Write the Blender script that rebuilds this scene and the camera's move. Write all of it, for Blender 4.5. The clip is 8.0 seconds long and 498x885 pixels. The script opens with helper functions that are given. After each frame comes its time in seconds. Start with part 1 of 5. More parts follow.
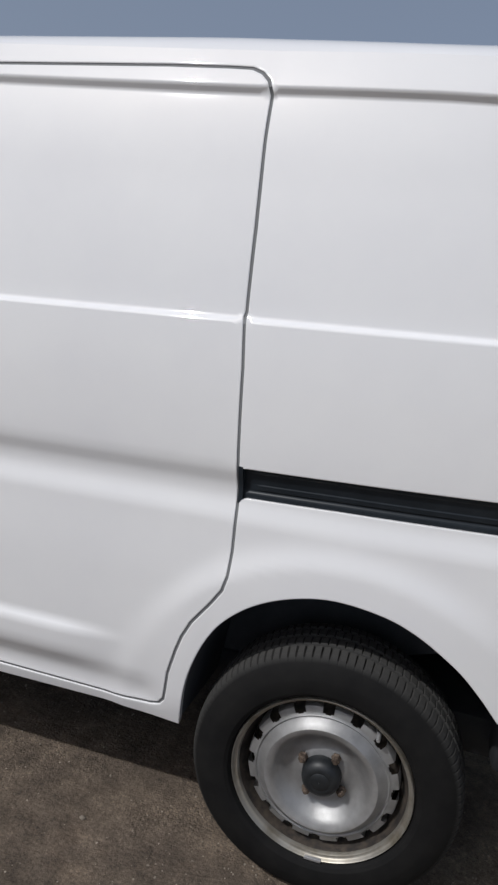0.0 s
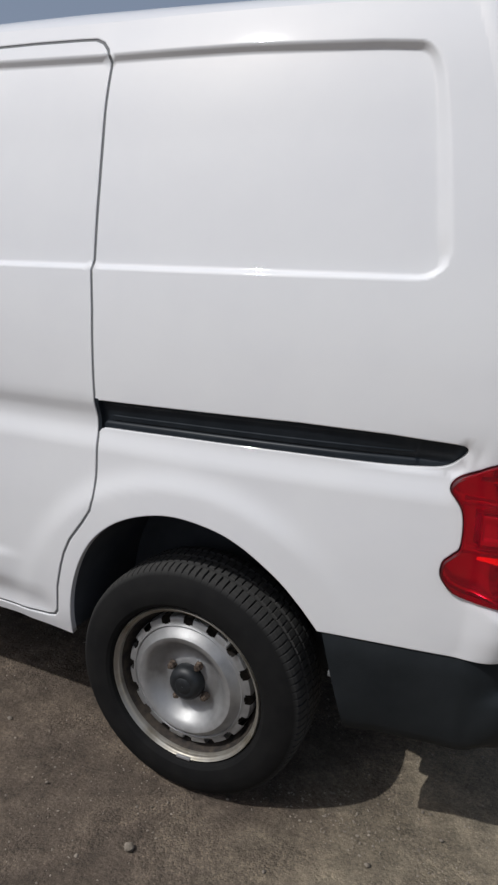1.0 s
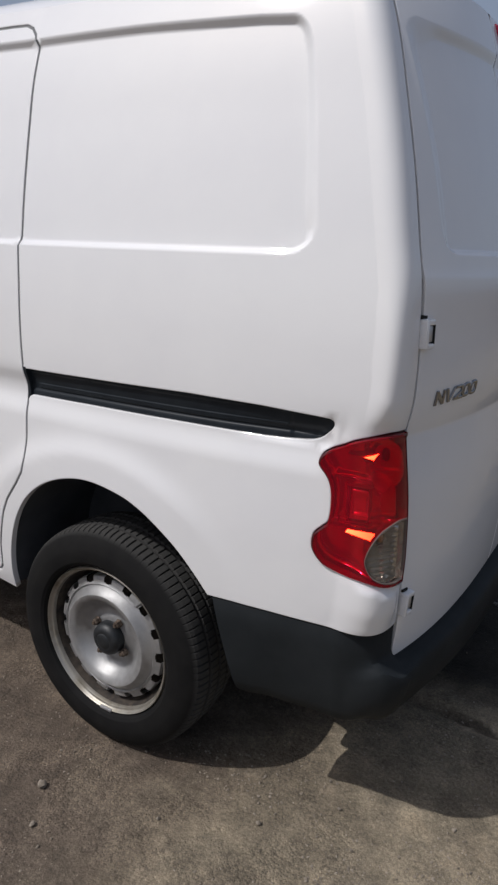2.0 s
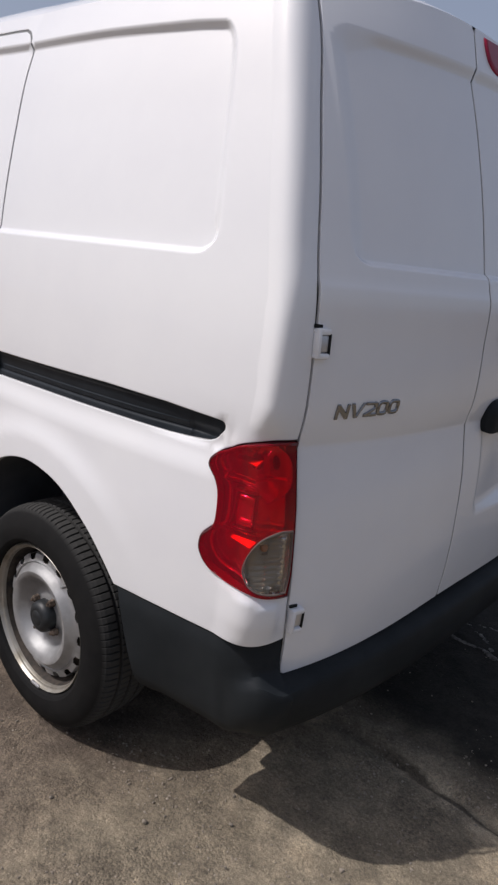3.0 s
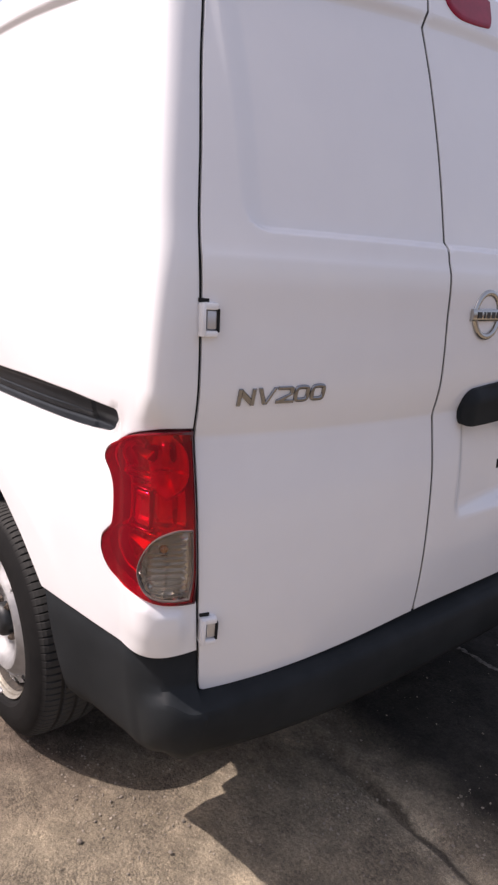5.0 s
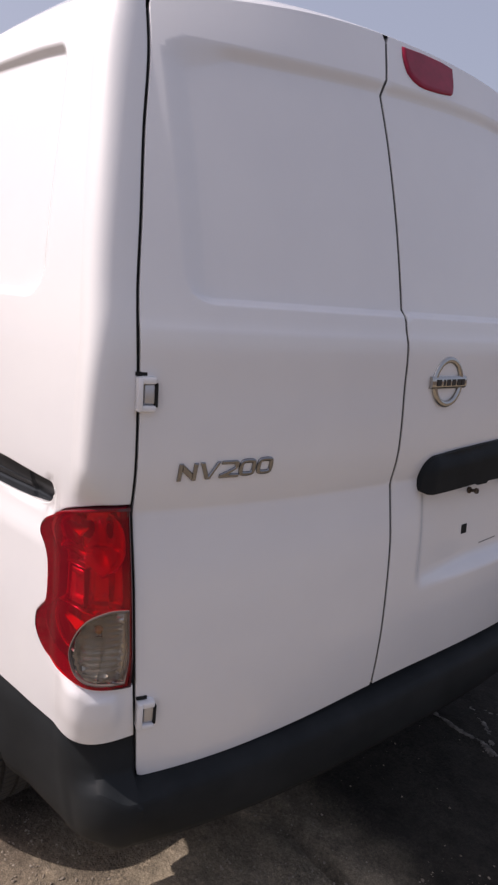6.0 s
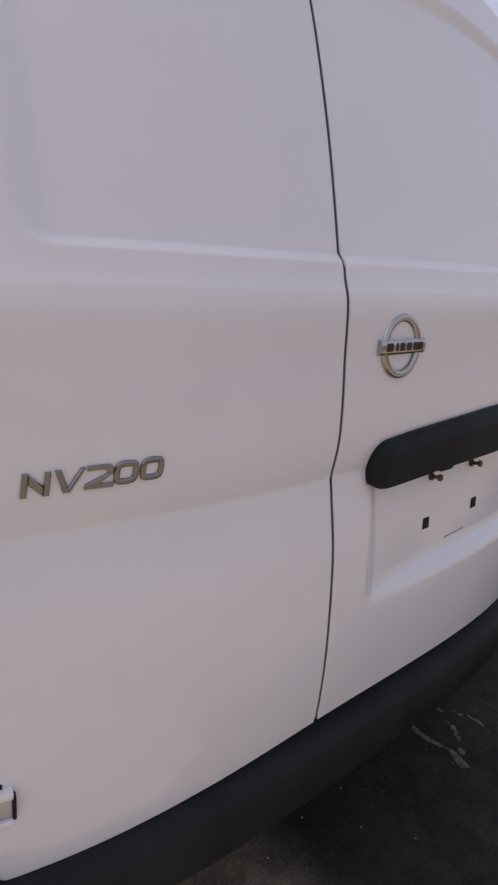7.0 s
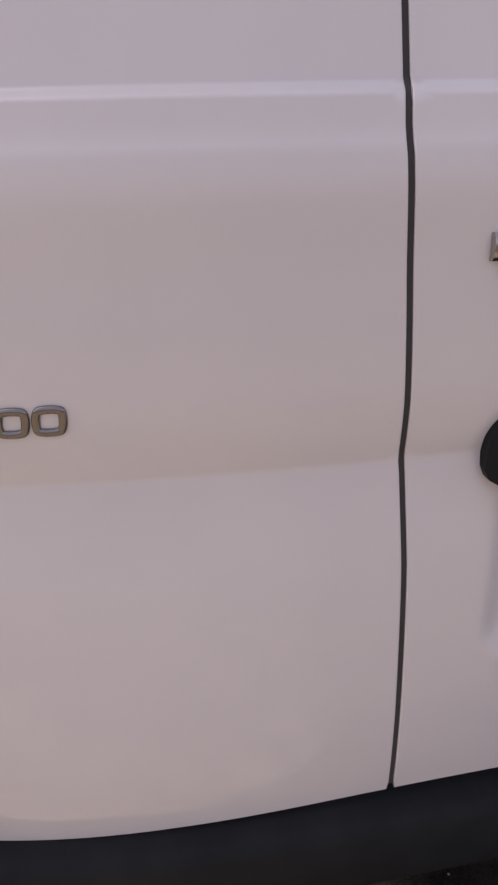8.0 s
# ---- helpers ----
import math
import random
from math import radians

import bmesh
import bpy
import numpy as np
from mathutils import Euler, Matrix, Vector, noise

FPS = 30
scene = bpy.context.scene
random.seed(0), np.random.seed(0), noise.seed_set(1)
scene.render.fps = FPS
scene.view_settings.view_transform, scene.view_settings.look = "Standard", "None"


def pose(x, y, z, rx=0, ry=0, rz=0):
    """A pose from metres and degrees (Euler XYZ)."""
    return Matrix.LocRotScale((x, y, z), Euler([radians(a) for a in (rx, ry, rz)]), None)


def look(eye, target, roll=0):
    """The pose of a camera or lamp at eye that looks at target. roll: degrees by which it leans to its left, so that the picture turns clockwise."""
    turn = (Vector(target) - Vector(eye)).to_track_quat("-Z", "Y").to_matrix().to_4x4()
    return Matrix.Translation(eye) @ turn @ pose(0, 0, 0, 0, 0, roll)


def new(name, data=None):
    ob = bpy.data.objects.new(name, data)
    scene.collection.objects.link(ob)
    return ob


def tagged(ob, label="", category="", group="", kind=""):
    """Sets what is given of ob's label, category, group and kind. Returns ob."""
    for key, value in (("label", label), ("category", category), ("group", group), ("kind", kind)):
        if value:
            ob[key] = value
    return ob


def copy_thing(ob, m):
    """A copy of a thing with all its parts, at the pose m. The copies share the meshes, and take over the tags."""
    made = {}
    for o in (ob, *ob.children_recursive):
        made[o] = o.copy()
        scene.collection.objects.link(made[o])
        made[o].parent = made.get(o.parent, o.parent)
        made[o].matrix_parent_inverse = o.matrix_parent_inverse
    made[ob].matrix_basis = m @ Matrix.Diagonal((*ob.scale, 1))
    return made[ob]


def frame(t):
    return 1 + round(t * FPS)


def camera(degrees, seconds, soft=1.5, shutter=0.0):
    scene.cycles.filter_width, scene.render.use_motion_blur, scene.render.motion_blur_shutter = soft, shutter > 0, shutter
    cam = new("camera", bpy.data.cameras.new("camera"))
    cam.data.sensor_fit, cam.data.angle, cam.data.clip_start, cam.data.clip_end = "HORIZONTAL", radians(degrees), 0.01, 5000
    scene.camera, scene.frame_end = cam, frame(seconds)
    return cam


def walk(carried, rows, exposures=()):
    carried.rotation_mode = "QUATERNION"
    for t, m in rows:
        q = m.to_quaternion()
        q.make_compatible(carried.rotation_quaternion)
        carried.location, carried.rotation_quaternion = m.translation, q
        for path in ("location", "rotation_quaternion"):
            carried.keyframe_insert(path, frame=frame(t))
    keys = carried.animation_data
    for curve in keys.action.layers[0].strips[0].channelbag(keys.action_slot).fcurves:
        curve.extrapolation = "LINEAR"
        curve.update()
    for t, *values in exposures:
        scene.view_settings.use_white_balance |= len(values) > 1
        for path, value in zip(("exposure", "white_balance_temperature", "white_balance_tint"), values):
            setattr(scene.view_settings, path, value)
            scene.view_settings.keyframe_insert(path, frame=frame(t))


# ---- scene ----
from mathutils import geometry

cam = camera(41.2, 8.0, soft=2.4)
PATH = [
    (0, (0.174, -1.149, 1.234), (-0.456, 0.693, 0.777), 4.5),
    (0.3, (0.341, -1.117, 1.219), (-0.273, 0.230, 0.859), 4.6),
    (0.5, (0.446, -1.101, 1.207), (-0.399, 0.636, 0.687), 5.3),
    (0.7, (0.555, -1.101, 1.196), (-0.086, 0.231, 0.824), 3.2),
    (0.9, (0.656, -1.096, 1.188), (-0.003, 0.222, 0.799), 2.0),
    (1, (0.697, -1.087, 1.179), (-0.197, 0.629, 0.674), 2.0),
    (1.2, (0.793, -1.076, 1.172), (0.002, 0.159, 0.756), 2.9),
    (1.5, (0.897, -1.05, 1.176), (-0.144, 0.568, 0.629), 2.7),
    (1.8, (0.980, -0.999, 1.178), (0.185, 0.235, 0.769), 1.4),
    (2, (1.033, -0.942, 1.177), (-0.058, 0.638, 0.617), 2.1),
    (2.2, (1.089, -0.878, 1.192), (-0.075, 0.666, 0.681), 3.5),
    (3.3, (1.401, -0.642, 1.165), (0.029, 0.712, 0.632), 5.5),
    (3.5, (1.453, -0.58, 1.157), (0.078, 0.771, 0.623), 4.0),
    (3.7, (1.479, -0.519, 1.113), (0.433, 0.477, 0.628), 4.0),
    (4, (1.463, -0.46, 1.068), (0.044, 0.827, 0.493), 5.4),
    (4.2, (1.454, -0.427, 1.044), (0.332, 0.481, 0.555), 4.2),
    (4.5, (1.45, -0.412, 1.047), (-0.081, 0.725, 0.444), 3.0),
    (4.7, (1.447, -0.403, 1.059), (0.275, 0.443, 0.576), 3.1),
    (4.8, (1.447, -0.400, 1.079), (0.276, 0.447, 0.596), 3.0),
    (5, (1.459, -0.394, 1.132), (-0.083, 0.771, 0.615), 3.5),
    (5.2, (1.463, -0.39, 1.183), (-0.071, 0.828, 0.781), 4.4),
    (6.3, (1.45, -0.241, 1.198), (-0.111, 0.918, 0.733), 3.9),
    (6.5, (1.427, -0.199, 1.197), (-0.115, 0.974, 0.701), 2.0),
    (6.7, (1.397, -0.157, 1.175), (0.236, 0.764, 0.820), 2.4),
    (7, (1.295, -0.049, 1.175), (-0.177, 1.198, 0.647), 3.5),
    (7.2, (1.261, 0.024, 1.178), (0.066, 0.995, 0.744), 2.08),
    (7.3, (1.242, 0.066, 1.175), (0.038, 1.027, 0.743), 3.74),
    (7.5, (1.211, 0.167, 1.162), (-0.085, 1.012, 0.754), 3.9),
    (7.6, (1.223, 0.251, 1.160), (-0.082, 0.914, 0.738), 3.6),
    (7.7, (1.220, 0.306, 1.147), (-0.117, 0.875, 0.685), 4.1),
    (7.8, (1.213, 0.351, 1.141), (-0.130, 0.860, 0.632), 4.6),
    (7.9, (1.218, 0.390, 1.135), (-0.157, 0.795, 0.620), 2.8),
    (8, (1.209, 0.438, 1.131), (-0.187, 0.615, 0.546), -1.7),
]

EXPOSURES = [(0.0, 0.16, 6150, 9), (1.0, 0.18, 6150, 9), (2.0, 0.27, 6250, 11), (3.5, 1.01, 6500, 17), (4.0, 1.66, 6750, 20), (4.5, 1.69, 6800, 20), (4.8, 1.48, 6800, 21), (5.2, 1.18, 6750, 21),
             (6.5, 0.87, 6800, 20), (7.0, 1.25, 7000, 22), (7.5, 1.29, 7150, 23), (8.0, 1.30, 7450, 28)]
U = 1.05  # metres to one unit of the plan
walk(cam, [(t, look(Vector(eye) * U, Vector(target) * U, roll)) for t, eye, target, roll in PATH], EXPOSURES)

# ---- world and sun ----
SUN_FROM = Vector((-0.44, -0.65, 1.0)).normalized()
elev = math.asin(SUN_FROM.z)
world = bpy.data.worlds.new("sky")
scene.world = world
world.use_nodes = True
wn = world.node_tree.nodes
sky = wn.new("ShaderNodeTexSky")
sky.sky_type = "NISHITA"
sky.sun_disc = False
sky.sun_elevation = elev
sky.sun_rotation = math.atan2(SUN_FROM.x, SUN_FROM.y)
sky.air_density, sky.dust_density, sky.ozone_density = 1.0, 5.0, 1.0
wn["Background"].inputs["Strength"].default_value = 0.060
haze = wn.new("ShaderNodeMix")
haze.data_type = "RGBA"
haze.inputs["Factor"].default_value = 0.34
haze.inputs["B"].default_value = (6.1, 6.7, 8.0, 1)
world.node_tree.links.new(sky.outputs[0], haze.inputs["A"])
world.node_tree.links.new(haze.outputs["Result"], wn["Background"].inputs["Color"])
sun_data = bpy.data.lights.new("sun", "SUN")
sun_data.energy, sun_data.angle, sun_data.color = 2.15, radians(0.55), (1.0, 0.965, 0.92)
sun = new("sun", sun_data)
sun.matrix_world = look(SUN_FROM * 30, (0, 0, 0))


# ---- materials ----
def material(name, color, rough=0.5, metal=0.0, coat=0.0, coat_rough=0.1, spec=0.5):
    m = bpy.data.materials.new(name)
    m.use_nodes = True
    b = m.node_tree.nodes["Principled BSDF"]
    b.inputs["Base Color"].default_value = (*color, 1)
    b.inputs["Roughness"].default_value = rough
    b.inputs["Metallic"].default_value = metal
    b.inputs["Coat Weight"].default_value = coat
    b.inputs["Coat Roughness"].default_value = coat_rough
    b.inputs["Specular IOR Level"].default_value = spec
    return m


def node(m, kind, **inputs):
    n = m.node_tree.nodes.new(kind)
    for key, value in inputs.items():
        n.inputs[key.replace("_", " ")].default_value = value
    return n


def wire(m, a, b):
    m.node_tree.links.new(a, b)


def mottle(m, c0, c1, scale, detail=6.0, lo=0.35, hi=0.65, c_mid=None):
    """Base colour from noise between two colours; returns the noise node and ramp."""
    tc = m.node_tree.nodes.new("ShaderNodeTexCoord")
    n = node(m, "ShaderNodeTexNoise", Scale=scale, Detail=detail, Roughness=0.6)
    r = m.node_tree.nodes.new("ShaderNodeValToRGB")
    r.color_ramp.elements[0].position, r.color_ramp.elements[1].position = lo, hi
    r.color_ramp.elements[0].color, r.color_ramp.elements[1].color = (*c0, 1), (*c1, 1)
    wire(m, tc.outputs["Object"], n.inputs["Vector"])
    wire(m, n.outputs["Fac"], r.inputs["Fac"])
    wire(m, r.outputs["Color"], m.node_tree.nodes["Principled BSDF"].inputs["Base Color"])
    return tc, n, r


def bumped(m, tc, scale, strength, distance, detail=4.0):
    n = node(m, "ShaderNodeTexNoise", Scale=scale, Detail=detail, Roughness=0.6)
    b = node(m, "ShaderNodeBump", Strength=strength, Distance=distance)
    wire(m, tc.outputs["Object"], n.inputs["Vector"])
    wire(m, n.outputs["Fac"], b.inputs["Height"])
    wire(m, b.outputs["Normal"], m.node_tree.nodes["Principled BSDF"].inputs["Normal"])
    return n, b


PAINT = material("white_paint", (0.80, 0.80, 0.81), 0.6, coat=1.0, coat_rough=0.05, spec=0.25)
PAINT.node_tree.nodes["Principled BSDF"].inputs["Coat IOR"].default_value = 1.6
tc, _, _ = mottle(PAINT, (0.77, 0.77, 0.785), (0.815, 0.815, 0.82), 2.2, 5.0)
bumped(PAINT, tc, 9.0, 0.05, 0.004)

PLASTIC = material("black_plastic", (0.010, 0.012, 0.015), 0.58, spec=0.14)
tc, _, _ = mottle(PLASTIC, (0.0120, 0.0145, 0.0165), (0.0195, 0.0225, 0.0250), 7.0)
bumped(PLASTIC, tc, 900.0, 0.25, 0.0006)

RAIL = material("rail_black", (0.015, 0.019, 0.024), 0.40, spec=0.22)
mottle(RAIL, (0.013, 0.017, 0.022), (0.021, 0.026, 0.032), 12.0)
DARK = material("underbody_black", (0.012, 0.012, 0.013), 0.8)
mottle(DARK, (0.014, 0.016, 0.020), (0.028, 0.030, 0.034), 9.0)
LINER = material("arch_liner_black", (0.05, 0.054, 0.062), 0.75)
mottle(LINER, (0.046, 0.051, 0.060), (0.070, 0.075, 0.084), 9.0)
RUBBER = material("tyre_rubber", (0.02, 0.02, 0.02), 0.72, spec=0.10)
tc, _, _ = mottle(RUBBER, (0.0095, 0.0095, 0.0098), (0.0135, 0.0132, 0.0130), 18.0)
bumped(RUBBER, tc, 260.0, 0.2, 0.001)


def dusty_tread(m, tc):
    """Grey dust on the tread, by the distance from the wheel's axle."""
    t = m.node_tree
    below = t.nodes["Principled BSDF"].inputs["Base Color"].links[0].from_socket
    flat = t.nodes.new("ShaderNodeVectorMath")
    flat.operation = "MULTIPLY"
    flat.inputs[1].default_value = (1, 0, 1)
    size = t.nodes.new("ShaderNodeVectorMath")
    size.operation = "LENGTH"
    grade = node(m, "ShaderNodeMapRange", From_Min=0.276, From_Max=0.292)
    mix = t.nodes.new("ShaderNodeMix")
    mix.data_type = "RGBA"
    mix.inputs["B"].default_value = (0.056, 0.055, 0.053, 1)
    wire(m, tc.outputs["Object"], flat.inputs[0])
    wire(m, flat.outputs["Vector"], size.inputs[0])
    wire(m, size.outputs["Value"], grade.inputs["Value"])
    wire(m, grade.outputs["Result"], mix.inputs["Factor"])
    wire(m, below, mix.inputs["A"])
    wire(m, mix.outputs["Result"], t.nodes["Principled BSDF"].inputs["Base Color"])


dusty_tread(RUBBER, tc)
STEEL = material("silver_steel", (0.62, 0.61, 0.60), 0.50, metal=0.7)
tc, _, _ = mottle(STEEL, (0.50, 0.497, 0.495), (0.64, 0.638, 0.637), 26.0, lo=0.3, hi=0.6)
bumped(STEEL, tc, 160.0, 0.08, 0.001)
LIP = material("rim_lip", (0.5, 0.46, 0.38), 0.45, metal=0.7)
mottle(LIP, (0.19, 0.165, 0.12), (0.37, 0.35, 0.31), 14.0, lo=0.3, hi=0.55)
RUST = material("rusty_steel", (0.14, 0.09, 0.06), 0.75, metal=0.4)
mottle(RUST, (0.05, 0.035, 0.026), (0.17, 0.13, 0.10), 90.0)
# near-black brown for the rim's inside and the drum
DARK_BROWN = material("dark_barrel", (0.03, 0.025, 0.02), 0.8)
mottle(DARK_BROWN, (0.012, 0.010, 0.009), (0.060, 0.046, 0.034), 55.0)
CAP = material("hub_cap_grey", (0.045, 0.05, 0.055), 0.5)
mottle(CAP, (0.007, 0.009, 0.011), (0.018, 0.020, 0.022), 60.0)
CHROME = material("chrome", (0.27, 0.27, 0.275), 0.12, metal=1.0)
CLIP = material("clip_grey", (0.13, 0.135, 0.14), 0.6)
BRIGHT = material("bright_chrome", (0.46, 0.45, 0.43), 0.10, metal=1.0)
INK = material("badge_black", (0.01, 0.01, 0.012), 0.35)
# greys for the painted shade in the door gaps, the first also for dirt
SHADE_DIRT = material("shade_dirt_grey", (0.17, 0.175, 0.18), 0.8)
SHADE_DARK = material("gap_shade_dark", (0.055, 0.054, 0.055), 0.8)
HOLE = material("hole_black", (0.008, 0.008, 0.008), 0.9)
ZINC = material("zinc_hinge", (0.55, 0.55, 0.56), 0.38, metal=0.7)

# ---- body shape ----
HUB_Z = 0.29
GROUND_Z = -0.003
MID_Y = 0.80
LEAN = 0.05


def spline(table):
    """Smooth curve through (position, value) pairs."""
    zs, vs = [a for a, b in table], [b for a, b in table]
    n = len(zs)
    m = [0.0] * n
    m[0] = (vs[1] - vs[0]) / (zs[1] - zs[0])
    m[-1] = (vs[-1] - vs[-2]) / (zs[-1] - zs[-2])
    for i in range(1, n - 1):
        h0, h1 = zs[i] - zs[i - 1], zs[i + 1] - zs[i]
        m[i] = ((vs[i] - vs[i - 1]) / h0 * h1 + (vs[i + 1] - vs[i]) / h1 * h0) / (h0 + h1)

    def value(z):
        if z <= zs[0]:
            return vs[0] + m[0] * (z - zs[0])
        if z >= zs[-1]:
            return vs[-1] + m[-1] * (z - zs[-1])
        i = 0
        while z > zs[i + 1]:
            i += 1
        h = zs[i + 1] - zs[i]
        t = (z - zs[i]) / h
        return ((2 * t**3 - 3 * t * t + 1) * vs[i] + (t**3 - 2 * t * t + t) * h * m[i]
                + (3 * t * t - 2 * t**3) * vs[i + 1] + (t**3 - t * t) * h * m[i + 1])
    return value


side_profile = spline([(0.20, 0.03), (0.30, 0.004), (0.36, -0.012), (0.45, -0.022), (0.65, -0.028), (0.84, -0.020),
                       (0.95, -0.021), (1.18, -0.003), (1.40, 0.034), (1.58, 0.080), (1.64, 0.105)])
rear_profile = spline([(0.20, 0.640), (0.43, 0.661), (0.50, 0.669), (0.57, 0.6735), (0.65, 0.6738), (0.76, 0.6690), (0.862, 0.6556), (0.872, 0.6544), (0.883, 0.6570), (0.905, 0.6618),
                       (0.93, 0.6658), (0.98, 0.6680), (1.06, 0.6660), (1.14, 0.661), (1.20, 0.648), (1.32, 0.620), (1.45, 0.583), (1.58, 0.539), (1.66, 0.507)])


def sstep(a, b, x):
    t = min(1.0, max(0.0, (x - a) / (b - a)))
    return t * t * (3 - 2 * t)


def side_y(x, z):
    return side_profile(z) + 0.060 * max(0, (x + 0.25) / 0.75) ** 2 + LEAN * min(0, x + 0.25)


def rear_x(y, z):
    k = 0.067 + 0.02 * max(0, (z - 1.1) / 0.5) ** 2
    return rear_profile(z) - k * abs((MID_Y - y) / 0.67) ** 3 - LEAN * (y - MID_Y)


def centre_y(x):
    return MID_Y + LEAN * (x - 0.66)


hinge_seam = spline([(0.40, 0.152), (0.44, 0.150), (0.59, 0.1385), (0.69, 0.1345), (0.89, 0.131), (1.07, 0.129), (1.14, 0.128), (1.30, 0.1435),
                     (1.41, 0.158), (1.53, 0.180), (1.60, 0.188)])
FLANK_END = 0.8412
ROUND = 0.052


def side_point(s, z):
    """The flank: s is x up to 0.30 and then runs round the rear corner, which ends at 0.84."""
    if s <= 0.30:
        return Vector((s, side_y(s, z), z))
    q = (s - 0.30) / 0.60
    ye = hinge_seam(z) - 0.003
    xe = rear_x(ye, z)
    ys = side_y(xe - 0.06, z)
    radius = ye - ys
    xs = xe - radius
    if q < 0.9:
        if q < 0.45:
            x = 0.30 + (xs - 0.30) * q / 0.45
            y = side_y(x, z) + (ys - side_y(xs, z)) * (q / 0.45) ** 2
        else:
            a = (q - 0.45) / 0.45 * math.pi / 2
            e = 0.9 - 0.3 * sstep(0.47, 0.52, z) * sstep(0.66, 0.60, z)
            x, y = xs + radius * max(0.0, math.sin(a)) ** e, ys + radius * (1 - max(0.0, math.cos(a)) ** e)
        upper = sstep(0.878, 0.93, z)
        if upper > 0:
            # squarer rear pillar over the tail light, with a flat strip that faces the rear
            wide = ROUND - 0.013 * sstep(1.16, 1.04, z)
            t = min(1.0, max(0.0, (x - xe + wide) / wide))
            flat = side_y(min(x, xe - 0.05), z)
            y += upper * (flat + (ye - flat) * (1 - (1 - t ** 3.2) ** (1 / 3.2)) - y)
        return Vector((x, y, z))
    y = ye + (q - 0.9) / 0.1 * 0.03
    return Vector((rear_x(y, z), y, z))


def rear_point(y, z):
    return Vector((rear_x(y, z), y, z))


def rounded_box(u, v, u0, u1, v0, v1, r):
    """Signed distance to a box with rounded corners, negative inside."""
    qx = abs(u - (u0 + u1) / 2) - ((u1 - u0) / 2 - r)
    qy = abs(v - (v0 + v1) / 2) - ((v1 - v0) / 2 - r)
    return math.hypot(max(qx, 0), max(qy, 0)) + min(max(qx, qy), 0) - r


def panel_fall(u):
    """How far the upper edge of the sunken panel drops towards the rear."""
    return 0.045 * (u + 0.25) + 0.022 * max(0.0, u - 0.05)


def side_relief(u, v):
    h = 0.0
    # sunken upper panel
    if v > 1.1:
        w = (v - 1.18) / 0.4
        vv = v + panel_fall(u) * w
        d = rounded_box(u, vv, -3.0, 0.480, 1.1695, 1.588, 0.066)
        soft = 0.013 + 0.022 * sstep(0.38, 0.46, u) * sstep(1.56, 1.50, v) * sstep(1.19, 1.24, v)
        h -= (0.0115 + 0.001 * sstep(1.45, 1.55, v)) * sstep(0, -soft, d)
    # groove at the height of the slide rail
    fade = 1 - sstep(0.50, 0.60, u)
    h -= 0.010 * fade * sstep(0.905, 0.858, v) * sstep(0.79, 0.85, v)
    # rolled edge round the end of the slide rail
    if u > 0.30 and 0.82 < v < 0.94:
        d = rounded_box(u, v, -0.4, 0.546, 0.851, 0.906, 0.022)
        h -= 0.0050 * sstep(0.012, -0.002, d) * sstep(0.30, 0.46, u) * max(sstep(0.885, 0.870, v), sstep(0.525, 0.545, u) * sstep(0.925, 0.895, v))
    # flare over the wheel
    r = math.hypot(u + 0.01, v - HUB_Z)
    if v < 0.86:
        t = min(1.0, max(0.0, (0.515 - r) / 0.075))
        h += 0.0095 * sstep(0, 1, t ** 1.4) * sstep(0.86, 0.80, v) * (1 - 0.85 * sstep(0.17, 0.37, u)) * (1 - 0.55 * sstep(-0.27, -0.42, u))
    # lower ledge of the door
    h += 0.012 * (1 - sstep(-0.62, -0.42, u)) * sstep(0.515, 0.485, v) * sstep(0.39, 0.45, v)
    h -= 0.006 * sstep(0.43, 0.385, v) * sstep(0.345, 0.375, v) * (1 - sstep(-0.42, -0.34, u))
    # shoulder under the tail light
    if u > 0.5 and v < 0.66:
        lamp = 0.632 - 0.118 * (u - 0.553)
        h += 0.009 * sstep(lamp - 0.004, lamp - 0.024, v) * sstep(0.505, 0.565, v) * sstep(0.52, 0.70, u) * (1 - sstep(0.80, 0.842, u))
    return h


def recess_top(u):
    return 1.555 + 0.05 * sstep(0.1, 0.95, u) - 0.05 * sstep(0.95, 1.5, u)


def rear_relief(u, v):
    h = 0.0
    if v > 1.1:
        top = recess_top(u)
        vv = 1.18 + (v - 1.18) * 0.40 / (top - 1.18)
        d = rounded_box(u, vv, 0.195, 1.40, 1.18, 1.58, 0.05)
        side = 1 - sstep(0.22, 0.32, u) * sstep(1.40, 1.30, u)
        wide = 0.0130 + 0.0250 * side * sstep(1.19, 1.22, v) + 0.006 * sstep(1.25, 1.35, v)
        h -= 0.0120 * (0.6 * min(1.0, max(0.0, -d / wide)) + 0.4 * sstep(0, -wide, d))
    h += 0.0035 * sstep(1.158, 1.138, v) * sstep(1.03, 1.132, v)
    # number plate recess
    if 0.60 < v < 0.90 and 0.7 < u < 1.5:
        d = rounded_box(u, v, 0.732, 1.378, 0.632, 1.0, 0.045)
        h -= 0.027 * sstep(0, -0.038, d) * (0.38 * sstep(0.728, 0.780, u) + 0.62 * sstep(0.735, 0.98, u))
    return h


# ---- building blocks ----
def finish(ob, parent, label):
    ob.parent = parent
    if parent is not None and parent.type == "EMPTY":
        ob.matrix_parent_inverse = Matrix.Translation(-parent.location)
    if label:
        ob["label"] = label
    return ob


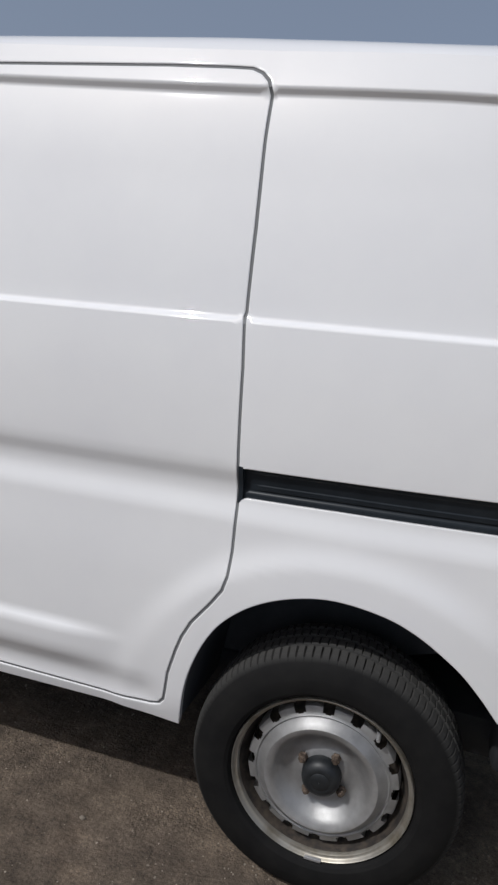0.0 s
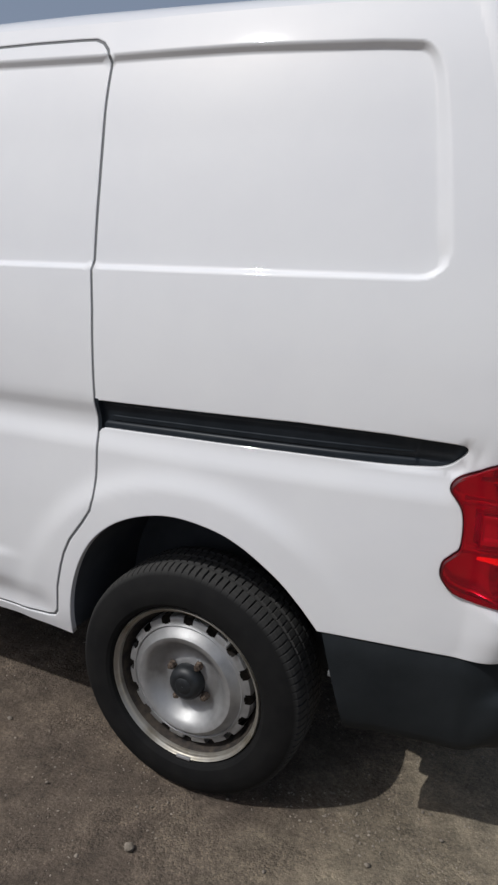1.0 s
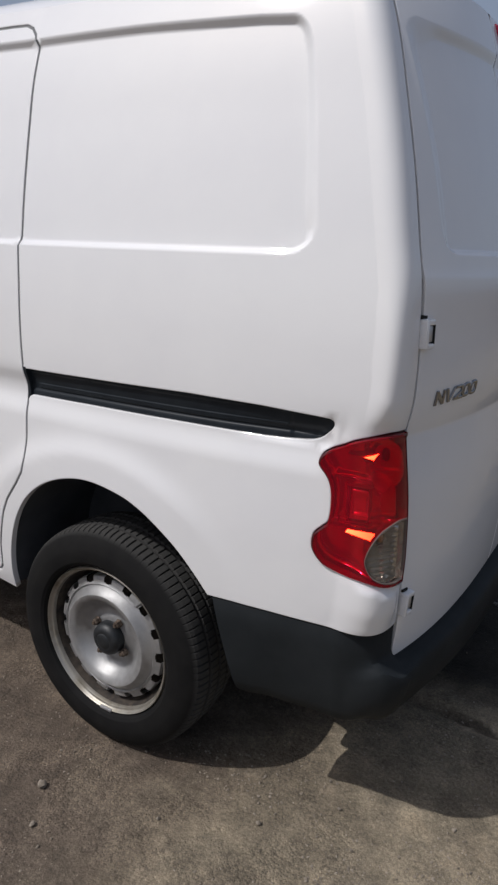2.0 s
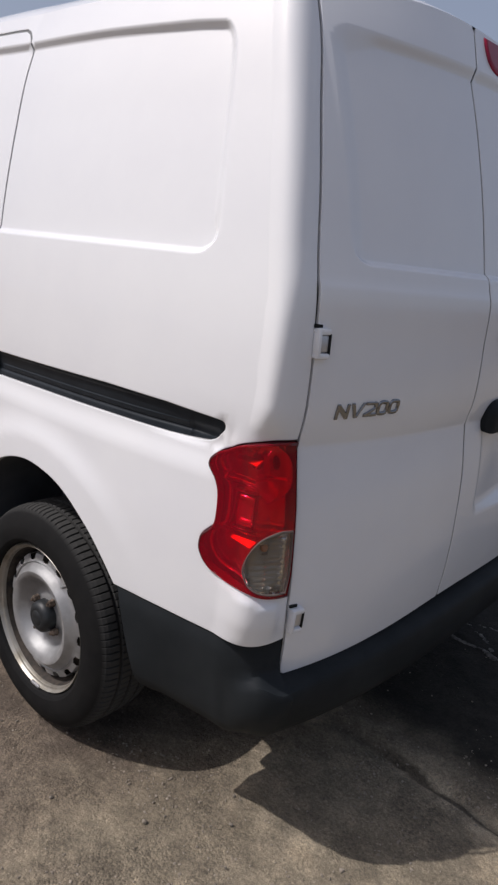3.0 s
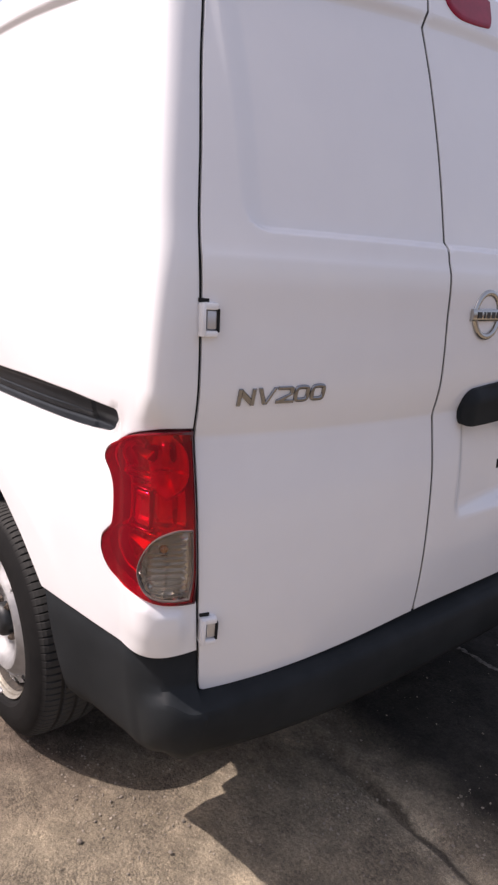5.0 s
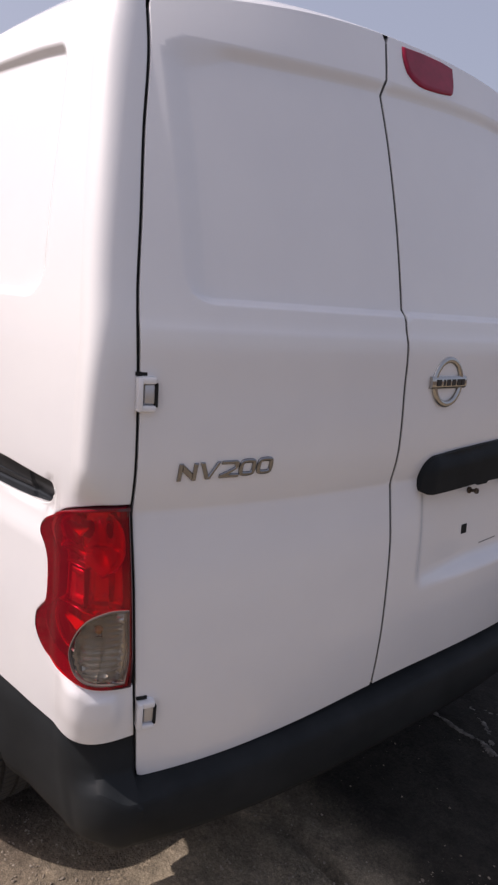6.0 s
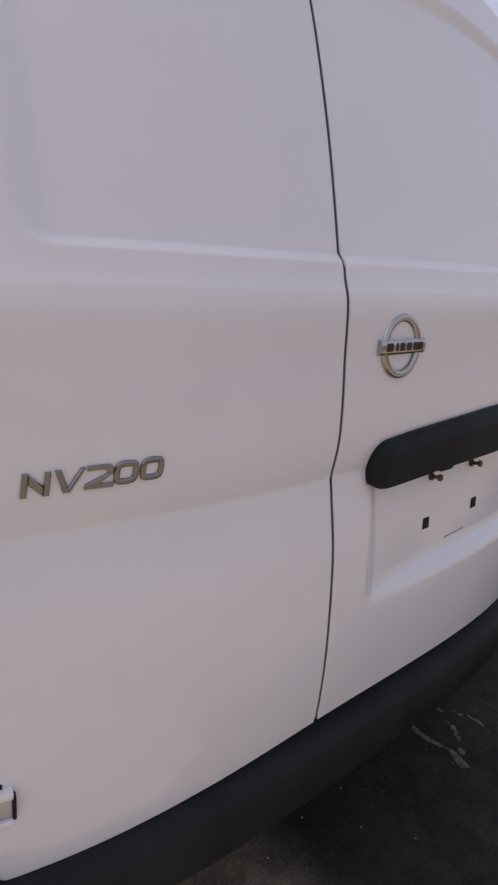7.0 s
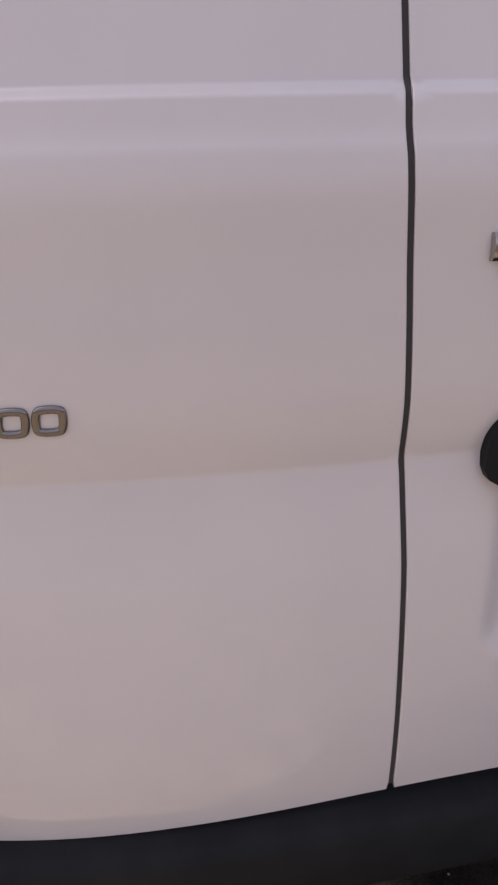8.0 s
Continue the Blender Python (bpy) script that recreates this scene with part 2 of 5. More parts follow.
def mesh_part(name, verts, faces, mat, parent, label="", smooth=True, angle=38, normals=None):
    me = bpy.data.meshes.new(name)
    me.from_pydata([tuple(Vector(v) * U) for v in verts], [], faces)
    me.materials.append(mat)
    if smooth:
        me.polygons.foreach_set("use_smooth", [True] * len(me.polygons))
        if normals is None:
            me.set_sharp_from_angle(angle=radians(angle))
    me.update()
    if normals is not None:
        me.normals_split_custom_set_from_vertices([tuple(n) for n in normals])
    return finish(new(name, me), parent, label)


def part(name, bm, mat, parent, label="", smooth=True, angle=38):
    me = bpy.data.meshes.new(name)
    bmesh.ops.recalc_face_normals(bm, faces=bm.faces[:])
    bmesh.ops.scale(bm, vec=(U, U, U), verts=bm.verts[:])
    bm.to_mesh(me)
    bm.free()
    me.materials.append(mat)
    if smooth:
        me.polygons.foreach_set("use_smooth", [True] * len(me.polygons))
        me.set_sharp_from_angle(angle=radians(angle))
    return finish(new(name, me), parent, label)


def resample(points, step, closed=True):
    pts = [Vector(p[:2]) for p in points]
    if closed:
        pts.append(pts[0])
    out = []
    for a, b in zip(pts, pts[1:]):
        n = max(1, int((b - a).length / step + 0.5))
        out += [a.lerp(b, i / n) for i in range(n)]
    if not closed:
        out.append(pts[-1])
    return out


def curve_through(points, closed=False, n=6):
    """Catmull-Rom points through a few corners."""
    pts = [Vector(p) for p in points]
    m, out = len(pts), []
    for i in range(m if closed else m - 1):
        if closed:
            p0, p1, p2, p3 = (pts[(i + k - 1) % m] for k in range(4))
        else:
            p0, p1, p2, p3 = (pts[min(max(i + k - 1, 0), m - 1)] for k in range(4))
        for k in range(n):
            t = k / n
            out.append(0.5 * ((2 * p1) + (p2 - p0) * t + (2 * p0 - 5 * p1 + 4 * p2 - p3) * t * t + (3 * p1 - p0 - 3 * p2 + p3) * t**3))
    if not closed:
        out.append(pts[-1])
    return out


def area(loop):
    return sum(a[0] * b[1] - b[0] * a[1] for a, b in zip(loop, loop[1:] + loop[:1])) / 2


def offset_loop(loop, d):
    """Moves a closed loop inwards by d (outwards if negative)."""
    sign = 1 if area(loop) > 0 else -1
    n, out = len(loop), []
    for i in range(n):
        t0 = (loop[i] - loop[i - 1]).normalized()
        t1 = (loop[(i + 1) % n] - loop[i]).normalized()
        t = t0 + t1
        if t.length < 1e-6:
            t = t1
        t.normalize()
        k = d / max(0.5, math.sqrt(max(0.0, (1 + t0.dot(t1)) / 2)))
        out.append(loop[i] + Vector((-t.y, t.x)) * k * sign)
    return out


def inside(loop, pts):
    poly = np.array([tuple(p) for p in loop])
    x, y = pts[:, 0], pts[:, 1]
    res = np.zeros(len(pts), bool)
    j = len(poly) - 1
    for i in range(len(poly)):
        xi, yi, xj, yj = *poly[i], *poly[j]
        if yi != yj:
            res ^= ((yi > y) != (yj > y)) & (x < (xj - xi) * (y - yi) / (yj - yi) + xi)
        j = i
    return res


def clearance(loop, pts):
    poly = np.array([tuple(p) for p in loop])
    best = np.full(len(pts), 1e9)
    for a, b in zip(poly, np.roll(poly, -1, 0)):
        ab = b - a
        t = np.clip(((pts - a) @ ab) / (ab @ ab + 1e-12), 0, 1)
        best = np.minimum(best, np.hypot(*(pts - a - t[:, None] * ab).T))
    return best


def skin(outer, holes, point, relief, us, vs, lift=0.0, bevel=0.0025, drop=0.0013, flange=0.014, step=0.012, ready=False, plain=None):
    """A trimmed panel of the body: the outline and holes are loops in the surface's own two coordinates; the edges are rounded
    and turned inwards. Returns vertices, faces and normals."""
    loops = [list(outer) if ready else resample(outer, step)] + [resample(h, step) for h in holes]
    loops = [l if (area(l) > 0) == (i == 0) else l[::-1] for i, l in enumerate(loops)]
    pts, edges, rim = [], [], {}
    for i, loop in enumerate(loops):
        for ring, loop2 in enumerate([offset_loop(loop, d if i == 0 else -d) for d in (0, bevel, bevel * 2.2)]):
            base, n = len(pts), len(loop2)
            pts += loop2
            edges += [(base + k, base + (k + 1) % n) for k in range(n)]
            if ring == 0:
                inner = offset_loop(loop, bevel if i == 0 else -bevel)
                rim.update({base + k: (loop2[k] - inner[k]).normalized() for k in range(n)})
    grid = np.array([(u, v) for u in us for v in (vs(u) if callable(vs) else vs)], float)
    keep = inside(loops[0], grid) & (clearance(loops[0], grid) > bevel * 2.2 + 0.003)
    for h in loops[1:]:
        keep &= ~inside(h, grid) & (clearance(h, grid) > bevel * 2.2 + 0.003)
    pts += [Vector(p) for p in grid[keep]]
    vo, _, fo, ov, _, _ = geometry.delaunay_2d_cdt(pts, edges, [], 0, 1e-7)
    uv = np.array([tuple(p) for p in vo])
    cen = np.array([uv[list(f)].mean(0) for f in fo])
    ok = inside(loops[0], cen)
    for h in loops[1:]:
        ok &= ~inside(h, cen)
    faces = [tuple(f) for f, k in zip(fo, ok) if k]
    where = {}
    for i, olds in enumerate(ov):
        for o in olds:
            where[o] = i
    rims = {where[o]: out for o, out in rim.items() if o in where}
    e = 0.0012

    def frame_at(u, v):
        p = point(u, v)
        du, dv = point(u + e, v) - point(u - e, v), point(u, v + e) - point(u, v - e)
        return p, du.cross(dv).normalized()

    def surface(u, v):
        p, n = frame_at(u, v)
        return p + n * (relief(u, v) + lift)
    verts, normals, deep = [], [], []
    for i, (u, v) in enumerate(uv):
        p, n = frame_at(u, v)
        du, dv = surface(u + e, v) - surface(u - e, v), surface(u, v + e) - surface(u, v - e)
        m = du.cross(dv).normalized()
        h = relief(u, v) + lift
        if i in rims and not (plain and plain(u, v)):
            out = rims[i]
            h -= drop
            m = (m + (du.normalized() * out.x + dv.normalized() * out.y) * min(1.2, drop / bevel * 1.4)).normalized()
        verts.append(p + n * h)
        normals.append(m)
        deep.append(n)
    if flange:
        base = 0
        for loop in loops:
            n = len(loop)
            ids = [where[k] for k in range(base, base + n)]
            base += 3 * n
            first = len(verts)
            for k in ids:
                verts += [verts[k].copy(), verts[k] - deep[k] * flange]
                normals += [Vector((0, 0, 0))] * 2
            for k in range(n):
                if ids[k] != ids[(k + 1) % n]:
                    a, b = first + 2 * k, first + 2 * ((k + 1) % n)
                    faces.append((b, a, a + 1, b + 1))
    used = sorted({k for f in faces for k in f})
    new_id = {k: i for i, k in enumerate(used)}
    return [verts[k] for k in used], [tuple(new_id[k] for k in f) for f in faces], [normals[k] for k in used]


def span(a, b, step):
    n = max(1, int(round(abs(b - a) / step)))
    return [a + (b - a) * i / n for i in range(n + 1)]


def revolve(bm, profile, n, centre=(0, 0, 0), closed=False):
    """Turns (radius, y) pairs round the y axis."""
    rings = []
    for i in range(n):
        a = 2 * math.pi * i / n
        rings.append([bm.verts.new((centre[0] + r * math.cos(a), centre[1] + y, centre[2] + r * math.sin(a))) for r, y in profile])
    m = len(profile)
    for i in range(n):
        for k in range(m if closed else m - 1):
            bm.faces.new((rings[i][k], rings[(i + 1) % n][k], rings[(i + 1) % n][(k + 1) % m], rings[i][(k + 1) % m]))
    return rings


def rounded_block(bm, size, m, bevel=0.003, seg=2):
    res = bmesh.ops.create_cube(bm, size=1.0, matrix=m @ Matrix.Diagonal((*size, 1)))
    vs = set(res["verts"])
    bmesh.ops.bevel(bm, geom=[e for e in bm.edges if e.verts[0] in vs and e.verts[1] in vs], offset=bevel, segments=seg, affect="EDGES", profile=0.5)


# ---- ground ----
def build_ground():
    def axis(a, b, step, far):
        mid = span(a, b, step)
        out, d, lo, hi = list(mid), step, a, b
        while hi < far:
            d *= 1.35
            lo, hi = lo - d, hi + d
            out = [lo] + out + [hi]
        return out
    xs, ys = axis(-1.6, 2.4, 0.022, 2500), axis(-1.0, 2.2, 0.022, 2500)

    def crack(x, y):
        line = 0.632 + 0.010 * math.sin(9 * x) + 0.008 * math.sin(23 * x + 1) + 0.006 * noise.noise((x * 30, 0, 5))
        return math.exp(-((y - line) / 0.018) ** 2) * sstep(0.35, 0.6, x) * (1 - sstep(1.5, 2.0, x))
    verts = []
    for x in xs:
        for y in ys:
            near = -2 < x < 2.8 and -1.4 < y < 2.6
            z = 0.0
            if near:
                z = 0.004 * noise.noise((x * 2.1, y * 2.1, 0)) + 0.0035 * noise.noise((x * 9, y * 9, 3)) + 0.003 * noise.noise((x * 26, y * 26, 7))
                z -= 0.020 * crack(x, y)
                z += 0.007 * sstep(1.25, 1.31, y - 0.05 * x) * sstep(0.2, 0.45, x)
            verts.append((x, y, z - 0.003 + GROUND_Z))
    n = len(ys)
    faces = [(i * n + k, (i + 1) * n + k, (i + 1) * n + k + 1, i * n + k + 1) for i in range(len(xs) - 1) for k in range(n - 1)]
    m = material("dusty_tarmac", (0.1, 0.09, 0.075), 0.92, spec=0.2)
    tc, n1, r1 = mottle(m, (0.098, 0.0780, 0.0615), (0.128, 0.1020, 0.0810), 2.1, 12.0, 0.34, 0.66)
    n1.inputs["Distortion"].default_value = 0.6

    def layer(below, scale, lo, hi, dark, light, detail=6.0):
        n2 = node(m, "ShaderNodeTexNoise", Scale=scale, Detail=detail, Roughness=0.65)
        r2 = m.node_tree.nodes.new("ShaderNodeValToRGB")
        r2.color_ramp.elements[0].position, r2.color_ramp.elements[1].position = lo, hi
        r2.color_ramp.elements[0].color, r2.color_ramp.elements[1].color = (*dark, 1), (*light, 1)
        mix = m.node_tree.nodes.new("ShaderNodeMix")
        mix.data_type, mix.blend_type = "RGBA", "MULTIPLY"
        mix.inputs["Factor"].default_value = 1.0
        wire(m, tc.outputs["Object"], n2.inputs["Vector"])
        wire(m, n2.outputs["Fac"], r2.inputs["Fac"])
        wire(m, below, mix.inputs["A"])
        wire(m, r2.outputs["Color"], mix.inputs["B"])
        return mix.outputs["Result"]
    col = layer(r1.outputs["Color"], 4.6, 0.46, 0.57, (0.90, 0.90, 0.905), (1.14, 1.135, 1.12), 10.0)
    col = layer(col, 16.0, 0.38, 0.62, (0.80, 0.80, 0.80), (1.20, 1.195, 1.18), 9.0)
    col = layer(col, 120.0, 0.34, 0.70, (0.71, 0.71, 0.71), (1.30, 1.295, 1.28), 9.0)
    col = layer(col, 480.0, 0.42, 0.68, (0.84, 0.84, 0.84), (1.34, 1.33, 1.30), 3.0)
    # sandy drift towards the van's rear; its shadow deepened in colour past the crack
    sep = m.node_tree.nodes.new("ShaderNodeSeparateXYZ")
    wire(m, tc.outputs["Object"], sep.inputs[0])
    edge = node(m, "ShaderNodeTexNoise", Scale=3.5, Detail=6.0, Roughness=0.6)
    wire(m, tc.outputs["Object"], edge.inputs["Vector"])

    def calc(op, a, b, c=0.0):
        q = m.node_tree.nodes.new("ShaderNodeMath")
        q.operation = op
        for k, v in enumerate((a, b, c)):
            if isinstance(v, (int, float)):
                q.inputs[k].default_value = v
            else:
                wire(m, v, q.inputs[k])
        return q.outputs[0]

    def ramp(value, lo, hi):
        q = node(m, "ShaderNodeMapRange", From_Min=lo, From_Max=hi)
        q.interpolation_type = "SMOOTHSTEP"
        wire(m, value, q.inputs["Value"])
        return q.outputs["Result"]

    def blend(fac, below, color, mode):
        q = m.node_tree.nodes.new("ShaderNodeMix")
        q.data_type, q.blend_type = "RGBA", mode
        q.inputs["B"].default_value = (*color, 1)
        wire(m, fac, q.inputs["Factor"])
        wire(m, below, q.inputs["A"])
        return q.outputs["Result"]
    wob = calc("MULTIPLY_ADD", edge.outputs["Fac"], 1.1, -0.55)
    sand = ramp(calc("ADD", sep.outputs["X"], wob), 0.0, 0.70)
    col = blend(calc("MULTIPLY", sand, ramp(calc("ADD", sep.outputs["X"], wob), 6.0, 2.8)), col, (1.96, 2.08, 1.95), "MULTIPLY")
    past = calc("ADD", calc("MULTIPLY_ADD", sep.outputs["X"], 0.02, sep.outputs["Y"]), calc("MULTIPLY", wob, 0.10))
    # van's shadow painted darker into the ground colour beyond the crack
    van_shade = calc("MULTIPLY", ramp(past, 0.70, 0.90), ramp(calc("ADD", sep.outputs["X"], wob), 1.75, 1.0))
    col = blend(van_shade, col, (0.12, 0.13, 0.15), "MULTIPLY")
    # open crack coloured dark, pale dust along its lips
    off = calc("ABSOLUTE", calc("ADD", past, -0.680), 0.0)
    broken = calc("MULTIPLY", ramp(calc("ADD", sep.outputs["X"], wob), 0.45, 0.70), calc("MULTIPLY", ramp(n1.outputs["Fac"], 0.36, 0.50), ramp(sep.outputs["X"], 1.25, 0.95)))
    lips = calc("MULTIPLY", ramp(off, 0.065, 0.030), broken)
    col = blend(calc("MULTIPLY", lips, ramp(edge.outputs["Fac"], 0.40, 0.60)), col, (1.5, 1.5, 1.5), "MULTIPLY")
    col = blend(calc("MULTIPLY", ramp(off, 0.020, 0.006), broken), col, (0.34, 0.34, 0.35), "MULTIPLY")
    wire(m, col, m.node_tree.nodes["Principled BSDF"].inputs["Base Color"])
    _, bump = bumped(m, tc, 110.0, 0.8, 0.004, 8.0)
    coarse = node(m, "ShaderNodeTexNoise", Scale=26.0, Detail=7.0, Roughness=0.66)
    under = node(m, "ShaderNodeBump", Strength=0.75, Distance=0.012)
    wire(m, tc.outputs["Object"], coarse.inputs["Vector"])
    wire(m, coarse.outputs["Fac"], under.inputs["Height"])
    wire(m, under.outputs["Normal"], bump.inputs["Normal"])
    # beds of loose pebbles between smooth crusts
    cells = node(m, "ShaderNodeTexVoronoi", Scale=170.0, Randomness=1.0)
    warp = node(m, "ShaderNodeTexNoise", Scale=2.7, Detail=7.0, Roughness=0.68)
    wire(m, tc.outputs["Object"], cells.inputs["Vector"])
    wire(m, tc.outputs["Object"], warp.inputs["Vector"])
    bed = ramp(warp.outputs["Fac"], 0.46, 0.60)
    pebbles = node(m, "ShaderNodeBump", Strength=0.6, Distance=0.0035)
    wire(m, calc("MULTIPLY", bed, calc("SUBTRACT", 1.0, cells.outputs["Distance"])), pebbles.inputs["Height"])
    wire(m, bump.outputs["Normal"], pebbles.inputs["Normal"])
    wire(m, pebbles.outputs["Normal"], m.node_tree.nodes["Principled BSDF"].inputs["Normal"])
    hue = m.node_tree.nodes.new("ShaderNodeSeparateColor")
    wire(m, cells.outputs["Color"], hue.inputs[0])
    col = blend(calc("MULTIPLY", bed, ramp(hue.outputs[0], 0.50, 1.0)), col, (1.30, 1.29, 1.27), "MULTIPLY")
    col = blend(calc("MULTIPLY", bed, ramp(hue.outputs[1], 0.45, 1.0)), col, (0.72, 0.725, 0.735), "MULTIPLY")
    col = blend(ramp(warp.outputs["Fac"], 0.46, 0.36), col, (1.16, 1.13, 1.10), "MULTIPLY")
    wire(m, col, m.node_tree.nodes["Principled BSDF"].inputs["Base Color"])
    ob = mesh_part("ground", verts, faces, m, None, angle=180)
    tagged(ob, "dusty brown tarmac yard with loose grit", "ground", kind="structure")


build_ground()


def build_gravel():
    m = material("grit_stone", (0.25, 0.22, 0.18), 0.9)
    g = m.node_tree.nodes.new("ShaderNodeNewGeometry")
    r = m.node_tree.nodes.new("ShaderNodeValToRGB")
    r.color_ramp.elements[0].color, r.color_ramp.elements[1].color = (0.17, 0.143, 0.112, 1), (0.32, 0.272, 0.217, 1)
    wire(m, g.outputs["Random Per Island"], r.inputs["Fac"])
    wire(m, r.outputs["Color"], m.node_tree.nodes["Principled BSDF"].inputs["Base Color"])
    rng = random.Random(4)
    bm = bmesh.new()
    bmesh.ops.create_icosphere(bm, subdivisions=1, radius=1.0)
    base = [v.co.copy() for v in bm.verts]
    tri = [[v.index for v in f.verts] for f in bm.faces]
    bm.free()
    verts, faces = [], []
    for i in range(13000):
        x, y = rng.uniform(-1.5, 2.2), rng.uniform(-0.75, 1.9)
        if noise.noise((x * 2.3, y * 2.3, 9)) < rng.uniform(-0.5, 0.35):
            continue
        if y > 0.72 and x < 1.3 and i % 6:
            continue
        s = 0.0010 + 0.0022 * rng.random() ** 3 + (0.003 * rng.random() if rng.random() < 0.03 else 0)
        turn = Euler((rng.uniform(0, 3), rng.uniform(0, 3), rng.uniform(0, 3))).to_matrix()
        o = len(verts)
        for c in base:
            q = turn @ Vector((c.x * rng.uniform(0.7, 1.3), c.y * rng.uniform(0.7, 1.3), c.z * 0.7))
            verts.append((x + q.x * s, y + q.y * s, q.z * s * 0.8 - 0.003 + GROUND_Z + s * 0.3 + 0.004 * noise.noise((x * 2.1, y * 2.1, 0))))
        faces += [[o + k for k in f] for f in tri]
    for i in range(16000):
        x, y = rng.gauss(0.85, 0.50), rng.gauss(0.05, 0.38)
        if noise.noise((x * 5.5, y * 5.5, 2)) < rng.uniform(0.0, 0.4):
            continue
        s = 0.0011 + 0.0034 * rng.random() ** 3.5
        turn = Euler((rng.uniform(0, 3), rng.uniform(0, 3), rng.uniform(0, 3))).to_matrix()
        o = len(verts)
        for c in base:
            q = turn @ Vector((c.x * rng.uniform(0.6, 1.4), c.y * rng.uniform(0.6, 1.4), c.z * 0.6))
            verts.append((x + q.x * s, y + q.y * s, q.z * s * 0.7 - 0.003 + GROUND_Z + s * 0.15 + 0.004 * noise.noise((x * 2.1, y * 2.1, 0))))
        faces += [[o + k for k in f] for f in tri]
    ob = mesh_part("gravel", verts, faces, m, None, smooth=False)
    tagged(ob, "loose pale grit and small stones on the tarmac", "gravel", kind="stuff")


build_gravel()


def build_stones():
    """Single stones that lie apart on the tarmac."""
    m = material("pale_stone", (0.3, 0.27, 0.23), 0.9)
    tc, _, _ = mottle(m, (0.14, 0.118, 0.092), (0.28, 0.24, 0.195), 60.0)
    bumped(m, tc, 220.0, 0.6, 0.002)
    rng = random.Random(11)
    spots = [(-0.02, -0.19, 0.0115), (0.43, 0.02, 0.006), (0.05, -0.27, 0.006), (0.25, -0.10, 0.005), (-0.55, -0.02, 0.006), (0.62, 0.08, 0.0045), (0.72, 0.05, 0.004), (0.66, -0.06, 0.005),
             (0.86, 0.16, 0.0045), (0.80, 0.50, 0.004), (-0.30, -0.14, 0.005), (0.95, 0.30, 0.005), (0.55, 0.16, 0.004), (1.02, 0.12, 0.0045)]
    for x, y, size in spots:
        bm = bmesh.new()
        bmesh.ops.create_icosphere(bm, subdivisions=2, radius=size)
        a, b, c = rng.uniform(0.8, 1.25), rng.uniform(0.7, 1.0), rng.uniform(0.5, 0.75)
        for v in bm.verts:
            k = 1 + 0.5 * noise.noise(v.co * (1.1 / size) + Vector((x * 9, y * 9, 0)))
            v.co = Vector((v.co.x * a * k, v.co.y * b * k, v.co.z * c * k))
        bmesh.ops.rotate(bm, verts=bm.verts[:], matrix=Matrix.Rotation(rng.uniform(0, 6), 3, "Z"))
        bmesh.ops.translate(bm, verts=bm.verts[:], vec=(x, y, GROUND_Z + size * 0.25))
        tagged(part("stone", bm, m, None, smooth=True), "small pale stone lying on the dusty tarmac", "stone", group="loose stones")


build_stones()


def build_streaks():
    """Pale dried mud ridges on the tarmac behind the van."""
    m = material("dried_mud", (0.2, 0.18, 0.16), 0.9)
    mottle(m, (0.045, 0.042, 0.038), (0.20, 0.185, 0.165), 55.0)
    rng = random.Random(5)
    for pts, w in (([(0.36, 1.30), (0.42, 1.303), (0.50, 1.300), (0.56, 1.312), (0.60, 1.30), (0.62, 1.29)], 0.022), ([(0.44, 1.43), (0.50, 1.40), (0.55, 1.37), (0.59, 1.32)], 0.030),
                   ([(0.47, 1.44), (0.52, 1.47), (0.60, 1.46), (0.66, 1.43)], 0.026)):
        line = curve_through([Vector((*p, 0)) for p in pts], n=8)
        verts, faces = [], []
        for k, p in enumerate(line):
            t = (line[min(k + 1, len(line) - 1)] - line[max(k - 1, 0)]).normalized()
            side = Vector((-t.y, t.x, 0))
            half = w * (0.35 + 0.5 * rng.random()) * (0.3 if k in (0, len(line) - 1) else 1)
            for q in (-1, -0.4, 0.2, 1):
                verts.append(p + side * half * q + Vector((0, 0, GROUND_Z - 0.004 + (0.009 if abs(q) < 0.5 else 0) * (0.6 + 0.4 * rng.random()))))
        for k in range(len(line) - 1):
            for q in range(3):
                faces.append((4 * k + q, 4 * k + 4 + q, 4 * k + 5 + q, 4 * k + q + 1))
        tagged(mesh_part("mud_ridge", verts, faces, m, None), "pale dried mud ridge on the tarmac", "mud", group="mud ridges")


build_streaks()

# ---- the van ----
van = new("van")
van.location = (-1.3 * U, 0.72 * U, GROUND_Z * U)
tagged(van, "white panel van with black plastic bumper parked on dusty tarmac", "van")

SEAM = [(-0.340, 1.624), (-0.300, 1.621), (-0.279, 1.612), (-0.264, 1.597), (-0.2565, 1.578), (-0.2555, 1.50), (-0.2490, 1.34), (-0.2465, 1.19),
        (-0.2485, 1.181), (-0.2445, 1.168), (-0.238, 1.09), (-0.230, 0.90), (-0.227, 0.80), (-0.2275, 0.735), (-0.230, 0.687), (-0.2385, 0.656),
        (-0.262, 0.622), (-0.299, 0.574), (-0.318, 0.537), (-0.330, 0.503), (-0.347, 0.444), (-0.352, 0.405), (-0.357, 0.376), (-0.369, 0.361), (-0.390, 0.355)]
door_loop = SEAM + [(-0.478, 0.349), (-0.78, 0.352), (-1.60, 0.352), (-1.60, 1.655), (-0.84, 1.640), (-0.467, 1.630)]
